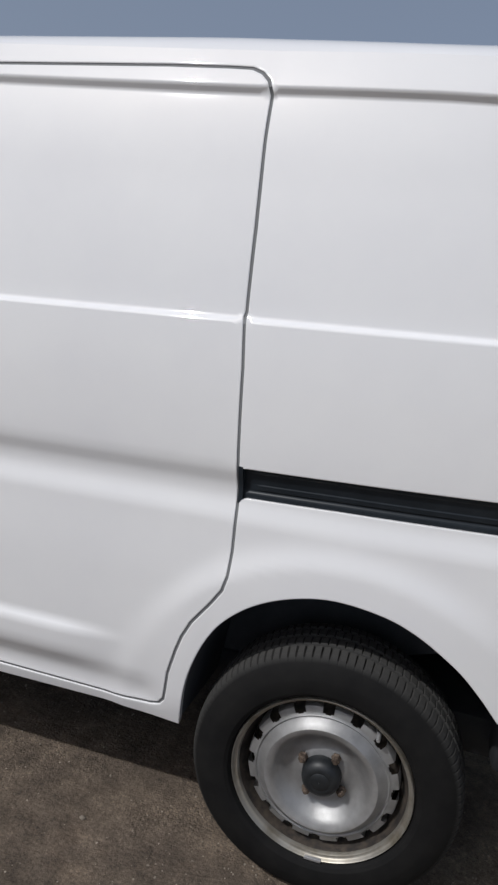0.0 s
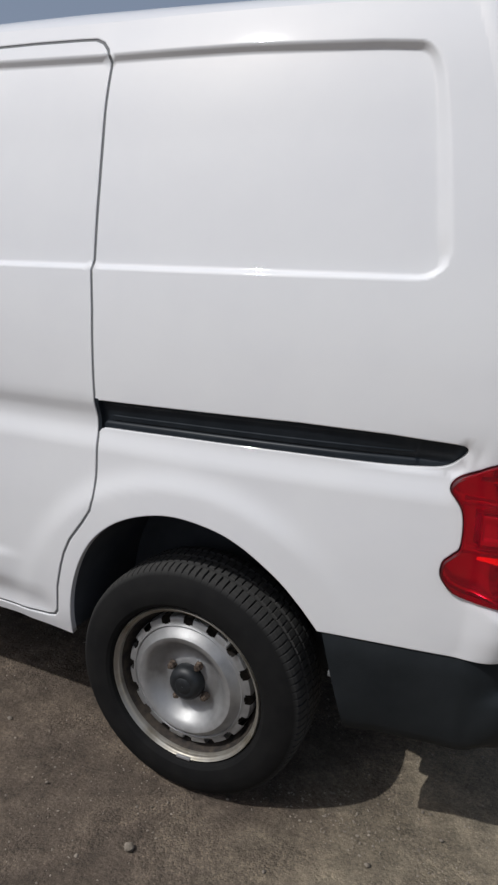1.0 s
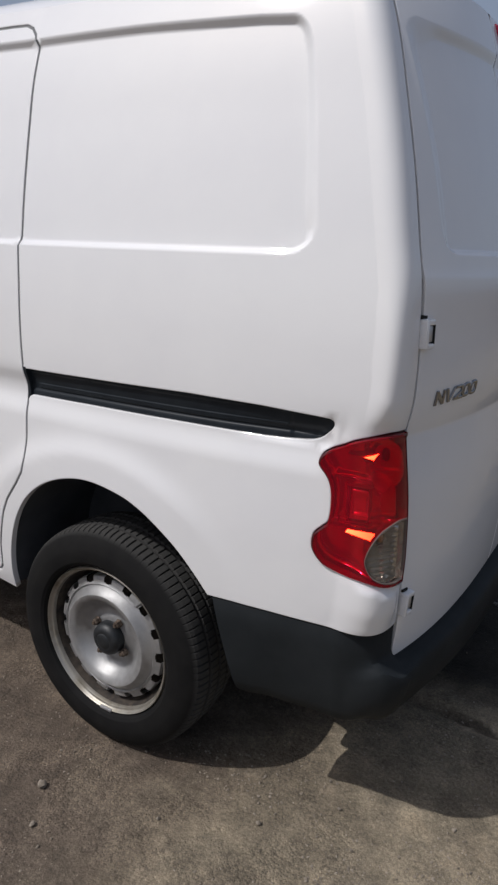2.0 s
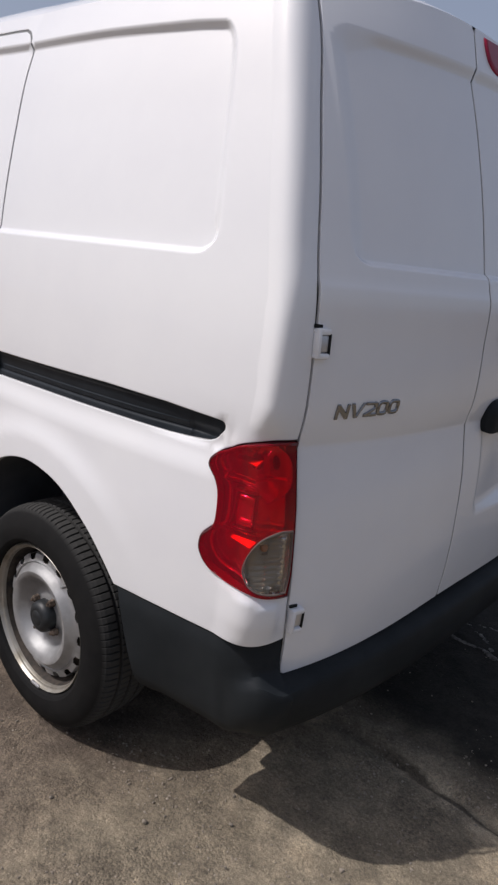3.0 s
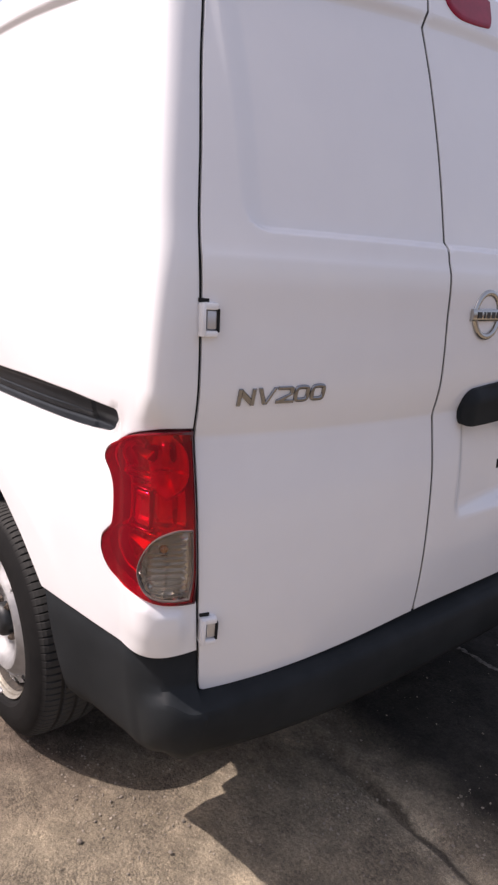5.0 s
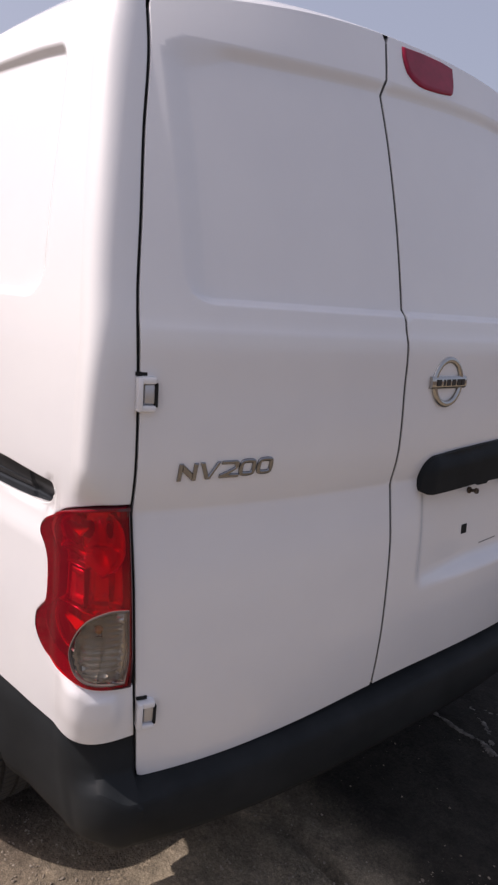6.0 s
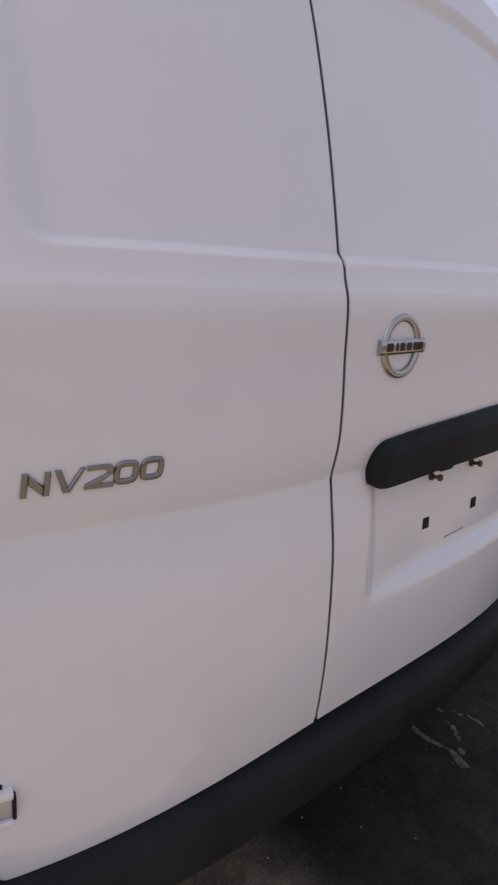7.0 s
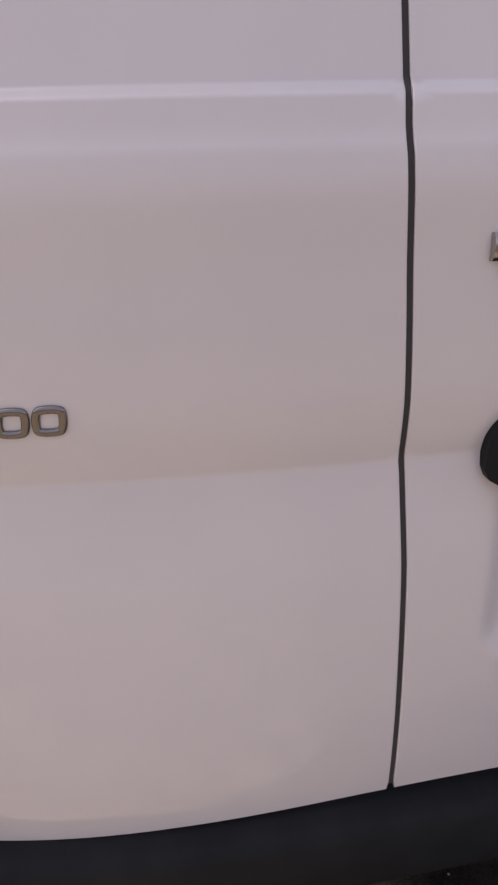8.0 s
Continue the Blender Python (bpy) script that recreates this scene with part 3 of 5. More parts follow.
ARCH = curve_through([(-0.323, 0.318), (-0.305, 0.442), (-0.263, 0.548), (-0.206, 0.615), (-0.130, 0.660), (-0.035, 0.683), (0.060, 0.675),
                      (0.131, 0.650), (0.205, 0.601), (0.253, 0.553), (0.292, 0.504)])
TRACK = ([(-0.2235, 0.902), (-0.039, 0.906), (0.231, 0.911), (0.40, 0.909), (0.520, 0.9035)]
         + curve_through([(0.536, 0.9015), (0.5455, 0.8950), (0.5450, 0.8830), (0.530, 0.8670), (0.503, 0.8560), (0.460, 0.852)], n=4) + [(0.397, 0.850), (0.24, 0.849), (-0.03, 0.846), (-0.212, 0.842), (-0.2215, 0.838)])
LAMP = curve_through([(FLANK_END, 0.8855), (0.735, 0.886), (0.615, 0.872), (0.543, 0.849), (0.520, 0.823), (0.537, 0.796), (0.544, 0.772), (0.544, 0.722),
                      (0.532, 0.706), (0.517, 0.688), (0.519, 0.657), (0.553, 0.629), (0.640, 0.618), (0.715, 0.609), (0.790, 0.603), (FLANK_END, 0.598)], n=5)


def top_z(s):
    return 1.652 - 0.049 * (s + 0.25)


def mirrored(p):
    """The same place on the far side of the van."""
    n = Vector((-LEAN, 1, 0)).normalized()
    return p - 2 * (p - Vector((0.66, MID_Y, 0))).dot(n) * n


VS_SIDE = (span(0.30, 0.58, 0.02) + span(0.59, 0.90, 0.0125) + span(0.92, 1.15, 0.03) + span(1.16, 1.20, 0.0035) + span(1.22, 1.54, 0.02)
           + span(1.555, 1.597, 0.0035) + span(1.605, 1.68, 0.012))


def rows_side(u):
    """Rows of points that run along the pressed edges of the flank."""
    return [v if v < 1.18 else 1.18 + (v - 1.18) / (1 + panel_fall(u) / 0.4) for v in VS_SIDE]


def build_flanks():
    gap = 0.0030
    door = resample(door_loop, 0.012)
    top = [(s, top_z(s)) for s in span(-1.75, FLANK_END, 0.02)]
    loop = top + [(FLANK_END, z) for z in span(1.57, 0.91, 0.03)] + [tuple(p) for p in LAMP]
    loop += [(FLANK_END, 0.55), (FLANK_END, 0.506), (0.80, 0.506), (0.70, 0.505), (0.56, 0.505), (0.395, 0.505)]
    loop += [tuple(p) for p in ARCH[::-1]] + [(-0.481, 0.323), (-0.771, 0.321), (-1.75, 0.318)]
    us = span(-1.75, -1.15, 0.05) + span(-1.13, -0.40, 0.014) + span(-0.385, 0.40, 0.02) + span(0.407, 0.50, 0.006) + span(0.51, 0.84, 0.011)
    v, f, nn = skin(loop, [offset_loop(door, -gap), TRACK], side_point, side_relief, us, rows_side, plain=lambda u, v: v > top_z(u) - 0.004)
    mesh_part("flank_panel", v, f, PAINT, van, "white painted rear flank with wheel arch", normals=nn)
    us = span(-1.6, -1.15, 0.05) + span(-1.13, -0.22, 0.012)
    v, f, nn = skin(offset_loop(door, gap), [], side_point, side_relief, us, rows_side)
    mesh_part("sliding_door", v, f, PAINT, van, "white sliding door with pressed creases", normals=nn)
    # far flank, closed
    us = span(-1.75, 0.84, 0.06)
    loop = top + [(FLANK_END, 1.2), (FLANK_END, 0.506), (0.56, 0.505)] + [tuple(p) for p in ARCH[::-1]] + [(-1.75, 0.318)]
    v, f, nn = skin(loop, [], side_point, side_relief, us, span(0.3, 1.68, 0.06))
    mesh_part("far_flank_panel", [mirrored(p) for p in v], [g[::-1] for g in f], PAINT, van)
    # dark shell added behind the gaps, stands for the shade in them
    loop = [(-1.7, 1.62)] + [(s, top_z(s) - 0.03) for s in span(-1.6, 0.80, 0.1)] + [(0.838, 1.5), (0.838, 0.53), (0.40, 0.53)]
    loop += [tuple(p) for p in offset_loop(ARCH, -0.02)[::-1]] + [(-1.7, 0.34)]
    v, f, nn = skin(loop, [], side_point, lambda a, b: 0.0, span(-1.7, 0.83, 0.05), span(0.3, 1.65, 0.05), lift=-0.045, flange=0, drop=0)
    mesh_part("inner_shell", v, f, DARK, van, normals=nn)


def build_rail():
    loop = offset_loop(resample(TRACK, 0.012), 0.0012)
    lows = [(-0.23, 0.8405), (-0.212, 0.842), (-0.03, 0.846), (0.24, 0.849), (0.46, 0.852), (0.503, 0.856), (0.530, 0.867), (0.56, 0.890)]

    def low(u):
        return float(np.interp(u, [a for a, b in lows], [b for a, b in lows]))

    def rows(u):
        z0 = low(min(u, 0.46))
        return [z0 + 0.0600 * w for w in (0.12, 0.16, 0.20, 0.24, 0.26, 0.28, 0.30, 0.32, 0.36, 0.40, 0.43, 0.45, 0.47, 0.49, 0.52, 0.58, 0.65, 0.75, 0.82, 0.87, 0.91)]

    def relief(u, v):
        w = (v - low(min(u, 0.46))) / 0.0600
        h = side_relief(u, v) * 0.8 - 0.0105 + 0.003 * sstep(0.82, 0.93, w)
        inner = sstep(-0.200, -0.194, u) * (1 - sstep(0.452, 0.458, u))
        h += inner * (0.0018 * sstep(0.48, 0.45, w) * sstep(0.28, 0.30, w))
        h += 0.0035 * sstep(0.25, 0.15, w)
        h -= 0.0035 * sstep(0.455, 0.462, u)
        return h
    v, f, nn = skin(loop, [], side_point, relief, span(-0.22, 0.44, 0.011) + [0.45, 0.454, 0.457, 0.461, 0.465] + span(0.475, 0.55, 0.012), rows, bevel=0.0012, drop=0.0, flange=0.02, ready=True)
    rail = mesh_part("slide_rail", v, f, RAIL, van, "black steel slide rail of the side door", normals=nn)
    tab = [(-0.2290, 0.906), (-0.2195, 0.9055), (-0.2195, 0.842), (-0.2240, 0.834), (-0.2285, 0.832)]
    v, f, nn = skin(tab, [], side_point, side_relief, [-0.225], span(0.84, 0.90, 0.01), lift=0.0012, bevel=0.0008, drop=0.0004, flange=0.012, step=0.004)
    mesh_part("rail_end", v, f, RAIL, rail, "black rail end piece", normals=nn)


MID_LINE = [(0.43, 0.663), (0.60, 0.660), (0.76, 0.6575), (0.86, 0.6535), (0.878, 0.6520), (0.93, 0.6505), (1.04, 0.6450), (1.148, 0.6395), (1.178, 0.6400), (1.194, 0.6432),
            (1.35, 0.6420), (1.485, 0.6400), (1.556, 0.6365), (1.574, 0.6365), (1.590, 0.645), (1.62, 0.653), (1.68, 0.668)]


def MID_SEAM(z):
    return float(np.interp(z, [a for a, b in MID_LINE], [b for a, b in MID_LINE]))


door_top = spline([(0.10, 1.575), (0.19, 1.600), (0.26, 1.620), (0.40, 1.647), (0.66, 1.677), (0.95, 1.680), (1.20, 1.650), (1.34, 1.620), (1.41, 1.600), (1.5, 1.575)])
door_base = spline([(0.13, 0.418), (0.30, 0.4235), (0.45, 0.4335), (0.66, 0.448), (0.90, 0.449), (1.17, 0.444), (1.45, 0.43)])
VS_REAR = (span(0.43, 0.62, 0.025) + span(0.63, 0.85, 0.012) + span(0.858, 0.90, 0.006) + span(0.91, 1.10, 0.02) + span(1.11, 1.165, 0.009) + span(1.168, 1.20, 0.002)
           + span(1.215, 1.53, 0.015) + span(1.54, 1.59, 0.004) + span(1.60, 1.68, 0.012))


def rows_rear(u):
    return [v if v < 1.18 else 1.18 + (v - 1.18) * (recess_top(u) - 1.18) / 0.40 for v in VS_REAR]


def build_rear_doors():
    gap = 0.0031
    corner = [(0.178, door_base(0.178)), (0.163, 0.4195), (0.1555, 0.424), (0.1535, 0.435)]
    left = corner + [(hinge_seam(z) + 0.0024, z) for z in span(0.47, 1.59, 0.02)] + [(y, door_top(y)) for y in span(0.192, 0.655, 0.02)]
    mid = [(MID_SEAM(z), z) for z in span(1.665, 0.46, 0.012)]
    loop = left + [(y - gap, z) for y, z in mid] + [(MID_SEAM(0.455) - gap - 0.0015, door_base(0.65))] + [(y, door_base(y)) for y in span(0.63, 0.20, 0.03)]
    us = span(0.13, 0.32, 0.009) + span(0.34, 0.62, 0.025) + span(0.625, 0.665, 0.01)
    v, f, nn = skin(loop, [], rear_point, rear_relief, us, rows_rear, plain=lambda u, v: v > door_top(u) - 0.004)
    a = mesh_part("rear_door", v, f, PAINT, van, "narrow white rear door with chrome badge", normals=nn)
    right = [(1.6 - hinge_seam(z), z) for z in span(0.45, 1.59, 0.04)]
    loop = [(y + gap, z) for y, z in mid[::-1]] + [(y, door_top(y)) for y in span(0.672, 1.40, 0.02)] + right[::-1]
    loop += [(y, door_base(y)) for y in span(1.43, 0.69, 0.03)] + [(MID_SEAM(0.455) + gap + 0.0015, door_base(0.67))]
    us = span(0.625, 0.72, 0.012) + span(0.728, 0.81, 0.004) + span(0.82, 1.30, 0.03) + span(1.31, 1.42, 0.012) + [1.45]
    v, f, nn = skin(loop, [], rear_point, rear_relief, us, rows_rear, plain=lambda u, v: v > door_top(u) - 0.004)
    b = mesh_part("rear_door", v, f, PAINT, van, "wide white rear door with sunken number plate bay", normals=nn)
    # dark shell behind the rear door gaps, again for their shade
    loop = [(0.10, 0.45), (1.50, 0.45), (1.50, 1.50), (1.40, 1.57), (0.95, 1.64), (0.60, 1.64), (0.22, 1.57), (0.10, 1.50)]
    v, f, nn = skin(loop, [], rear_point, lambda p, q: 0.0, span(0.1, 1.5, 0.05), span(0.45, 1.65, 0.05), lift=-0.055, flange=0, drop=0)
    mesh_part("rear_shell", v, f, DARK, van, normals=nn)
    return a, b


def build_roof():
    near = [side_point(s, top_z(s)) for s in span(-1.75, FLANK_END, 0.03)]
    back = [rear_point(y, door_top(y)) for y in span(0.192, 1.408, 0.03)]
    rim = near + back + [mirrored(p) for p in near[::-1]]
    ts = [0, 0.005, 0.012, 0.022, 0.035, 0.05, 0.07, 0.10, 0.14, 0.20, 0.28, 0.38, 0.5, 0.7, 1.0]
    verts, faces = [], []
    for p in rim:
        x = min(p.x, -0.1)
        c = Vector((x, centre_y(x), 1.742 - 0.02 * (x + 0.3)))
        for t in ts:
            k = 0.42 - 0.18 * sstep(-0.45, 0.15, p.x)
            g = k * (1 - (1 - t) ** 20) + (1 - k) * (1 - (1 - t) ** 2.2)
            verts.append((p.x + (c.x - p.x) * t, p.y + (c.y - p.y) * t, p.z + (c.z - p.z) * g))
    n = len(ts)
    for i in range(len(rim) - 1):
        for k in range(n - 1):
            faces.append((i * n + k, (i + 1) * n + k, (i + 1) * n + k + 1, i * n + k + 1))
    mesh_part("roof", verts, faces, PAINT, van, "white painted roof", angle=80)


def build_front():
    """Closed nose of the van beyond the sliding door."""
    stations = [(-1.75, 1.76, 0.0), (-2.05, 1.74, 0.01), (-2.35, 1.58, 0.03), (-2.65, 1.30, 0.05), (-2.9, 1.08, 0.06), (-3.15, 1.00, 0.10), (-3.35, 0.86, 0.18), (-3.42, 0.62, 0.26)]
    rings, bm = [], bmesh.new()
    for x, top, pinch in stations:
        ring = []
        yc = centre_y(x)
        for k in range(13):
            z = 0.30 + (min(top, 1.66) - 0.30) * k / 12
            ring.append(Vector((x, side_y(max(x, -1.75) if k else -1.75, z) + LEAN * (x + 1.75) + pinch, z)))
        edge = ring[-1]
        mid = [Vector((x, edge.y + (yc - edge.y) * t, edge.z + (top - edge.z + 0.02) * (1 - (1 - t) ** 3))) for t in (0.1, 0.3, 0.6, 1.0)]
        ring += mid
        ring += [Vector((x, 2 * yc - p.y, p.z)) for p in ring[-2::-1]]
        rings.append([bm.verts.new(p) for p in ring])
    for a, b in zip(rings, rings[1:]):
        for k in range(len(a) - 1):
            bm.faces.new((a[k], a[k + 1], b[k + 1], b[k]))
        bm.faces.new((a[-1], a[0], b[0], b[-1]))
    bm.faces.new(rings[-1])
    part("front_body", bm, PAINT, van)


def build_underbody():
    bm = bmesh.new()
    rounded_block(bm, (3.35, 1.02, 0.10), Matrix.Translation((-1.25, 0.72, 0.33)), 0.02)
    rounded_block(bm, (0.31, 1.34, 0.20), Matrix.Translation((0.44, 0.80, 0.41)) @ Matrix.Rotation(0.03, 4, "Z"), 0.02)
    part("underbody", bm, DARK, van)
    # wheel housing
    arch = [Vector((p.x, p.y)) for p in offset_loop(resample([tuple(p) for p in ARCH], 0.03, closed=False), 0)]
    arch = [Vector((p.x, p.y + 0.012)) for p in arch]
    verts, faces = [], []
    for p in arch:
        for d in (0.012, 0.05, 0.12, 0.25):
            verts.append((p.x, side_y(p.x, 0.5) + d, p.y))
    n = 4
    for i in range(len(arch) - 1):
        for k in range(n - 1):
            faces.append((i * n + k, i * n + k + 1, (i + 1) * n + k + 1, (i + 1) * n + k))
    faces.append(tuple(i * n + 3 for i in range(len(arch))))
    mesh_part("wheel_housing", verts, faces, LINER, van, "dark grey plastic wheel arch liner")
    mesh_part("wheel_housing", [mirrored(Vector(v)) for v in verts], faces, LINER, van, "dark grey plastic wheel arch liner")


def build_bumper():
    side = [(-0.030, 0.512), (-0.004, 0.5065), (0.000, 0.500), (-0.001, 0.46), (-0.003, 0.43), (-0.0045, 0.415), (-0.006, 0.40), (-0.0075, 0.39), (-0.011, 0.36), (-0.018, 0.32), (-0.025, 0.298), (-0.036, 0.285), (-0.10, 0.288)]
    turn = [(-0.030, 0.512), (-0.004, 0.5075), (-0.001, 0.500), (0.000, 0.446), (0.004, 0.437), (0.013, 0.4335), (0.025, 0.429), (0.030, 0.419), (0.028, 0.370), (0.014, 0.330), (-0.014, 0.302), (-0.032, 0.288), (-0.10, 0.290)]
    back = [(-0.035, 0.466), (-0.030, 0.450), (-0.022, 0.440), (-0.006, 0.431), (0.012, 0.426), (0.019, 0.423), (0.025, 0.418), (0.0295, 0.407), (0.030, 0.370), (0.025, 0.325), (0.008, 0.298), (-0.02, 0.285), (-0.10, 0.290)]
    near = span(0.300, 0.56, 0.03) + span(0.58, 0.838, 0.012)
    nose = [0, 0, 0, 0, 0.003, 0.010, 0.016, 0.017, 0.010, 0.003, 0, 0, 0]
    rows = []

    def base(kind, a):
        fn = side_point if kind == "s" else rear_point
        p, e = fn(a, 0.45), 0.002
        d = fn(a + e, 0.45) - fn(a - e, 0.45)
        return p, Vector((d.y, -d.x, 0)).normalized()
    for s in near:
        w = sstep(0.630, 0.785, s)
        p, n = base("s", s)
        row = []
        for (o0, z0), (o1, z1) in zip(side, turn):
            o, z = o0 + (o1 - o0) * w, z0 + (z1 - z0) * w
            if len(row) > 4:
                (o2, z2), w2 = back[len(row)], sstep(0.745, 0.820, s)
                o, z = o + (o2 - o) * w2 + nose[len(row)] * math.exp(-((s - 0.835) / 0.050) ** 2), z + (z2 - z) * w2 - 0.010 * w2 * sstep(0.33, 0.40, z2)
            q = p + n * (o + side_relief(s, 0.515))
            shift = 0.05 * (0.504 - z) / 0.2 * (1 - sstep(0.30, 0.45, s))
            row.append(Vector((q.x + shift, q.y, z)))
        rows.append(row)
    for y in [0.143, 0.1475] + span(0.153, 0.80, 0.03):
        p, n = base("r", y)
        w = sstep(0.1465, 0.151, y)
        out, drop = math.exp(-((y - 0.143) / 0.050) ** 2), 0.010 * (1 - sstep(0.20, 0.62, y))
        rows.append([Vector((*(p + n * (o0 + (o1 - o0) * w + k * out)).xy, z0 + (z1 - z0) * w - drop * sstep(0.33, 0.40, z1) * sstep(0.47, 0.455, z0 + (z1 - z0) * w))) for (o0, z0), (o1, z1), k in zip(turn[:5] + back[5:], back, nose)])
    rows += [[mirrored(p) for p in row] for row in rows[-2::-1]]
    verts = [p for row in rows for p in row]
    n, faces = len(side), []
    for i in range(len(rows) - 1):
        for k in range(n - 1):
            faces.append((i * n + k, i * n + k + 1, (i + 1) * n + k + 1, (i + 1) * n + k))
    # turned-in front edges at the wheel openings
    for i in (0, len(rows) - 1):
        o = len(verts)
        for k in range(n):
            p = verts[i * n + k]
            verts.append(p + Vector((0.05, 0.27 if i == 0 else -0.27, 0)))
        for k in range(n - 1):
            faces.append((i * n + k, o + k, o + k + 1, i * n + k + 1))
    bumper = mesh_part("bumper", verts, faces, PLASTIC, van, "matt black plastic rear bumper", angle=36)
    bm = bmesh.new()
    rounded_block(bm, (0.009, 0.014, 0.012), Matrix.Translation((0.3155, 0.034, 0.403)), 0.002)
    part("bumper_clip", bm, CLIP, bumper, "pale clip on the bumper edge")


# ---- wheels ----
def build_wheel():
    """Wheel about its own centre, outer face towards -y. Returns the wheel disc with its parts."""
    slots = 16
    bm = bmesh.new()
    per = 10
    n = slots * per
    prof = [(0.1655, 0.060), (0.1655, 0.031), (0.1630, 0.025), (0.1570, 0.0228), (0.1510, 0.0215), (0.1485, 0.0210), (0.1445, 0.0180), (0.1415, 0.0205), (0.1385, 0.0190), (0.131, 0.010), (0.122, 0.0035), (0.112, 0.0045), (0.101, 0.014), (0.090, 0.028),
            (0.078, 0.038), (0.068, 0.040), (0.058, 0.036), (0.044, 0.031), (0.030, 0.030), (0.0, 0.030)]
    rings = []
    for i in range(n):
        a = 2 * math.pi * (i - 2) / n
        rings.append([bm.verts.new((0.95 * r * math.cos(a), y, 0.95 * r * math.sin(a))) for r, y in prof[:-1]])
    for i in range(n):
        slot = i % per in (0, 1, 2, 3)
        foot = i % per in (1, 2)
        for k in range(len(prof) - 2):
            if (slot and k < 4) or (foot and k == 4):
                continue
            bm.faces.new((rings[i][k], rings[(i + 1) % n][k], rings[(i + 1) % n][k + 1], rings[i][k + 1]))
    bm.faces.new([r[-1] for r in rings])
    bmesh.ops.solidify(bm, geom=bm.faces[:], thickness=-0.004)
    disc = part("wheel", bm, STEEL, van, "silver steel wheel with worn paint")

    bm = bmesh.new()
    revolve(bm, [(0.93 * r, y) for r, y in [(0.1985, 0.0), (0.2005, 0.003), (0.2015, 0.008), (0.198, 0.013), (0.1920, 0.013), (0.1890, 0.0175), (0.1865, 0.0175), (0.1875, 0.012), (0.189, 0.009),
                 (0.1925, 0.0085), (0.1955, 0.006), (0.1965, 0.002)]], 96, closed=True)
    part("rim", bm, LIP, disc, "steel rim lip with yellowed paint")
    bm = bmesh.new()
    revolve(bm, [(0.93 * r, y) for r, y in [(0.1885, 0.0165), (0.1850, 0.022), (0.1830, 0.032), (0.1780, 0.044), (0.172, 0.06), (0.172, 0.10), (0.185, 0.14), (0.198, 0.15)]], 96)
    part("rim_barrel", bm, DARK_BROWN, disc, "dark rusty inside of the rim")

    bm = bmesh.new()
    prof = [(0.196, 0.150), (0.215, 0.164), (0.245, 0.168), (0.270, 0.160), (0.284, 0.150), (0.2885, 0.140), (0.2900, 0.128), (0.2905, 0.118), (0.2840, 0.1165), (0.2840, 0.1095), (0.2915, 0.108),
            (0.2920, 0.095), (0.2920, 0.083), (0.2855, 0.0815), (0.2855, 0.0745), (0.2920, 0.073), (0.2918, 0.060), (0.2915, 0.0485), (0.2845, 0.047), (0.2845, 0.040), (0.2905, 0.0385),
            (0.2895, 0.028), (0.2870, 0.016), (0.2830, 0.008), (0.2760, 0.002), (0.2680, -0.003), (0.2580, -0.007), (0.2480, -0.0095), (0.2460, -0.0100), (0.2440, -0.0104), (0.2420, -0.0108),
            (0.2250, -0.011), (0.2140, -0.009), (0.2070, -0.0045), (0.2035, 0.002), (0.2020, 0.006), (0.1995, 0.012)]
    n = 714
    rings = []
    for i in range(n):
        a = 2 * math.pi * i / n
        ring = []
        for k, (r, y) in enumerate(prof):
            if 19 < k < 24 and i % 7 == 0:
                r -= (0.0060, 0.0058, 0.0045, 0.0022)[k - 20]
            if 3 < k < 8 and i % 7 == 4:
                r -= 0.0055
            if k in (10, 11, 12) and i % 7 == 1:
                r -= 0.004
            if k in (15, 16, 17) and i % 7 == 4:
                r -= 0.004
            r = 0.186 + (r - 0.2) * 1.030
            ring.append(bm.verts.new((r * math.cos(a), y, r * math.sin(a))))
        rings.append(ring)
    for i in range(n):
        for k in range(len(prof) - 1):
            bm.faces.new((rings[i][k], rings[(i + 1) % n][k], rings[(i + 1) % n][k + 1], rings[i][k + 1]))
    part("tyre", bm, RUBBER, disc, "dusty black rubber tyre with ribbed tread", angle=14)

    # unseen drum, added to stop sun shining through the wheel slots
    bm = bmesh.new()
    revolve(bm, [(0.0005, 0.066), (0.140, 0.066), (0.152, 0.072), (0.156, 0.085), (0.156, 0.125), (0.0005, 0.130)], 48)
    part("brake_drum", bm, DARK_BROWN, disc, "dark rusty brake drum behind the wheel")
    bm = bmesh.new()
    revolve(bm, [(0.041, 0.031), (0.040, 0.016), (0.0375, 0.008), (0.031, 0.003), (0.024, 0.000), (0.020, 0.001), (0.016, -0.0015), (0.006, -0.002), (0.0005, -0.002)], 40)
    part("hub_cap", bm, CAP, disc, "dark grey plastic hub cap")
    for ang in (59.5, 146.0, 237.0, 328.0):
        c = (0.0505 * math.cos(radians(ang)), 0, 0.0505 * math.sin(radians(ang)))
        bm = bmesh.new()
        revolve(bm, [(0.0105, 0.031), (0.0105, 0.028), (0.0088, 0.0265), (0.0085, 0.018), (0.0070, 0.0165), (0.0046, 0.0160), (0.0042, 0.012), (0.0005, 0.0115)], 6, c)
        part("wheel_nut", bm, RUST, disc, "rusty wheel nut", smooth=False)
    bm = bmesh.new()
    c = (0.150 * math.cos(radians(47)), 0, 0.172 * math.sin(radians(47)))
    revolve(bm, [(0.006, 0.045), (0.006, 0.03), (0.0045, 0.022), (0.004, 0.004), (0.0035, 0.0), (0.0003, 0.0)], 12, c)
    part("valve", bm, ZINC, disc, "tyre valve")
    bm = bmesh.new()
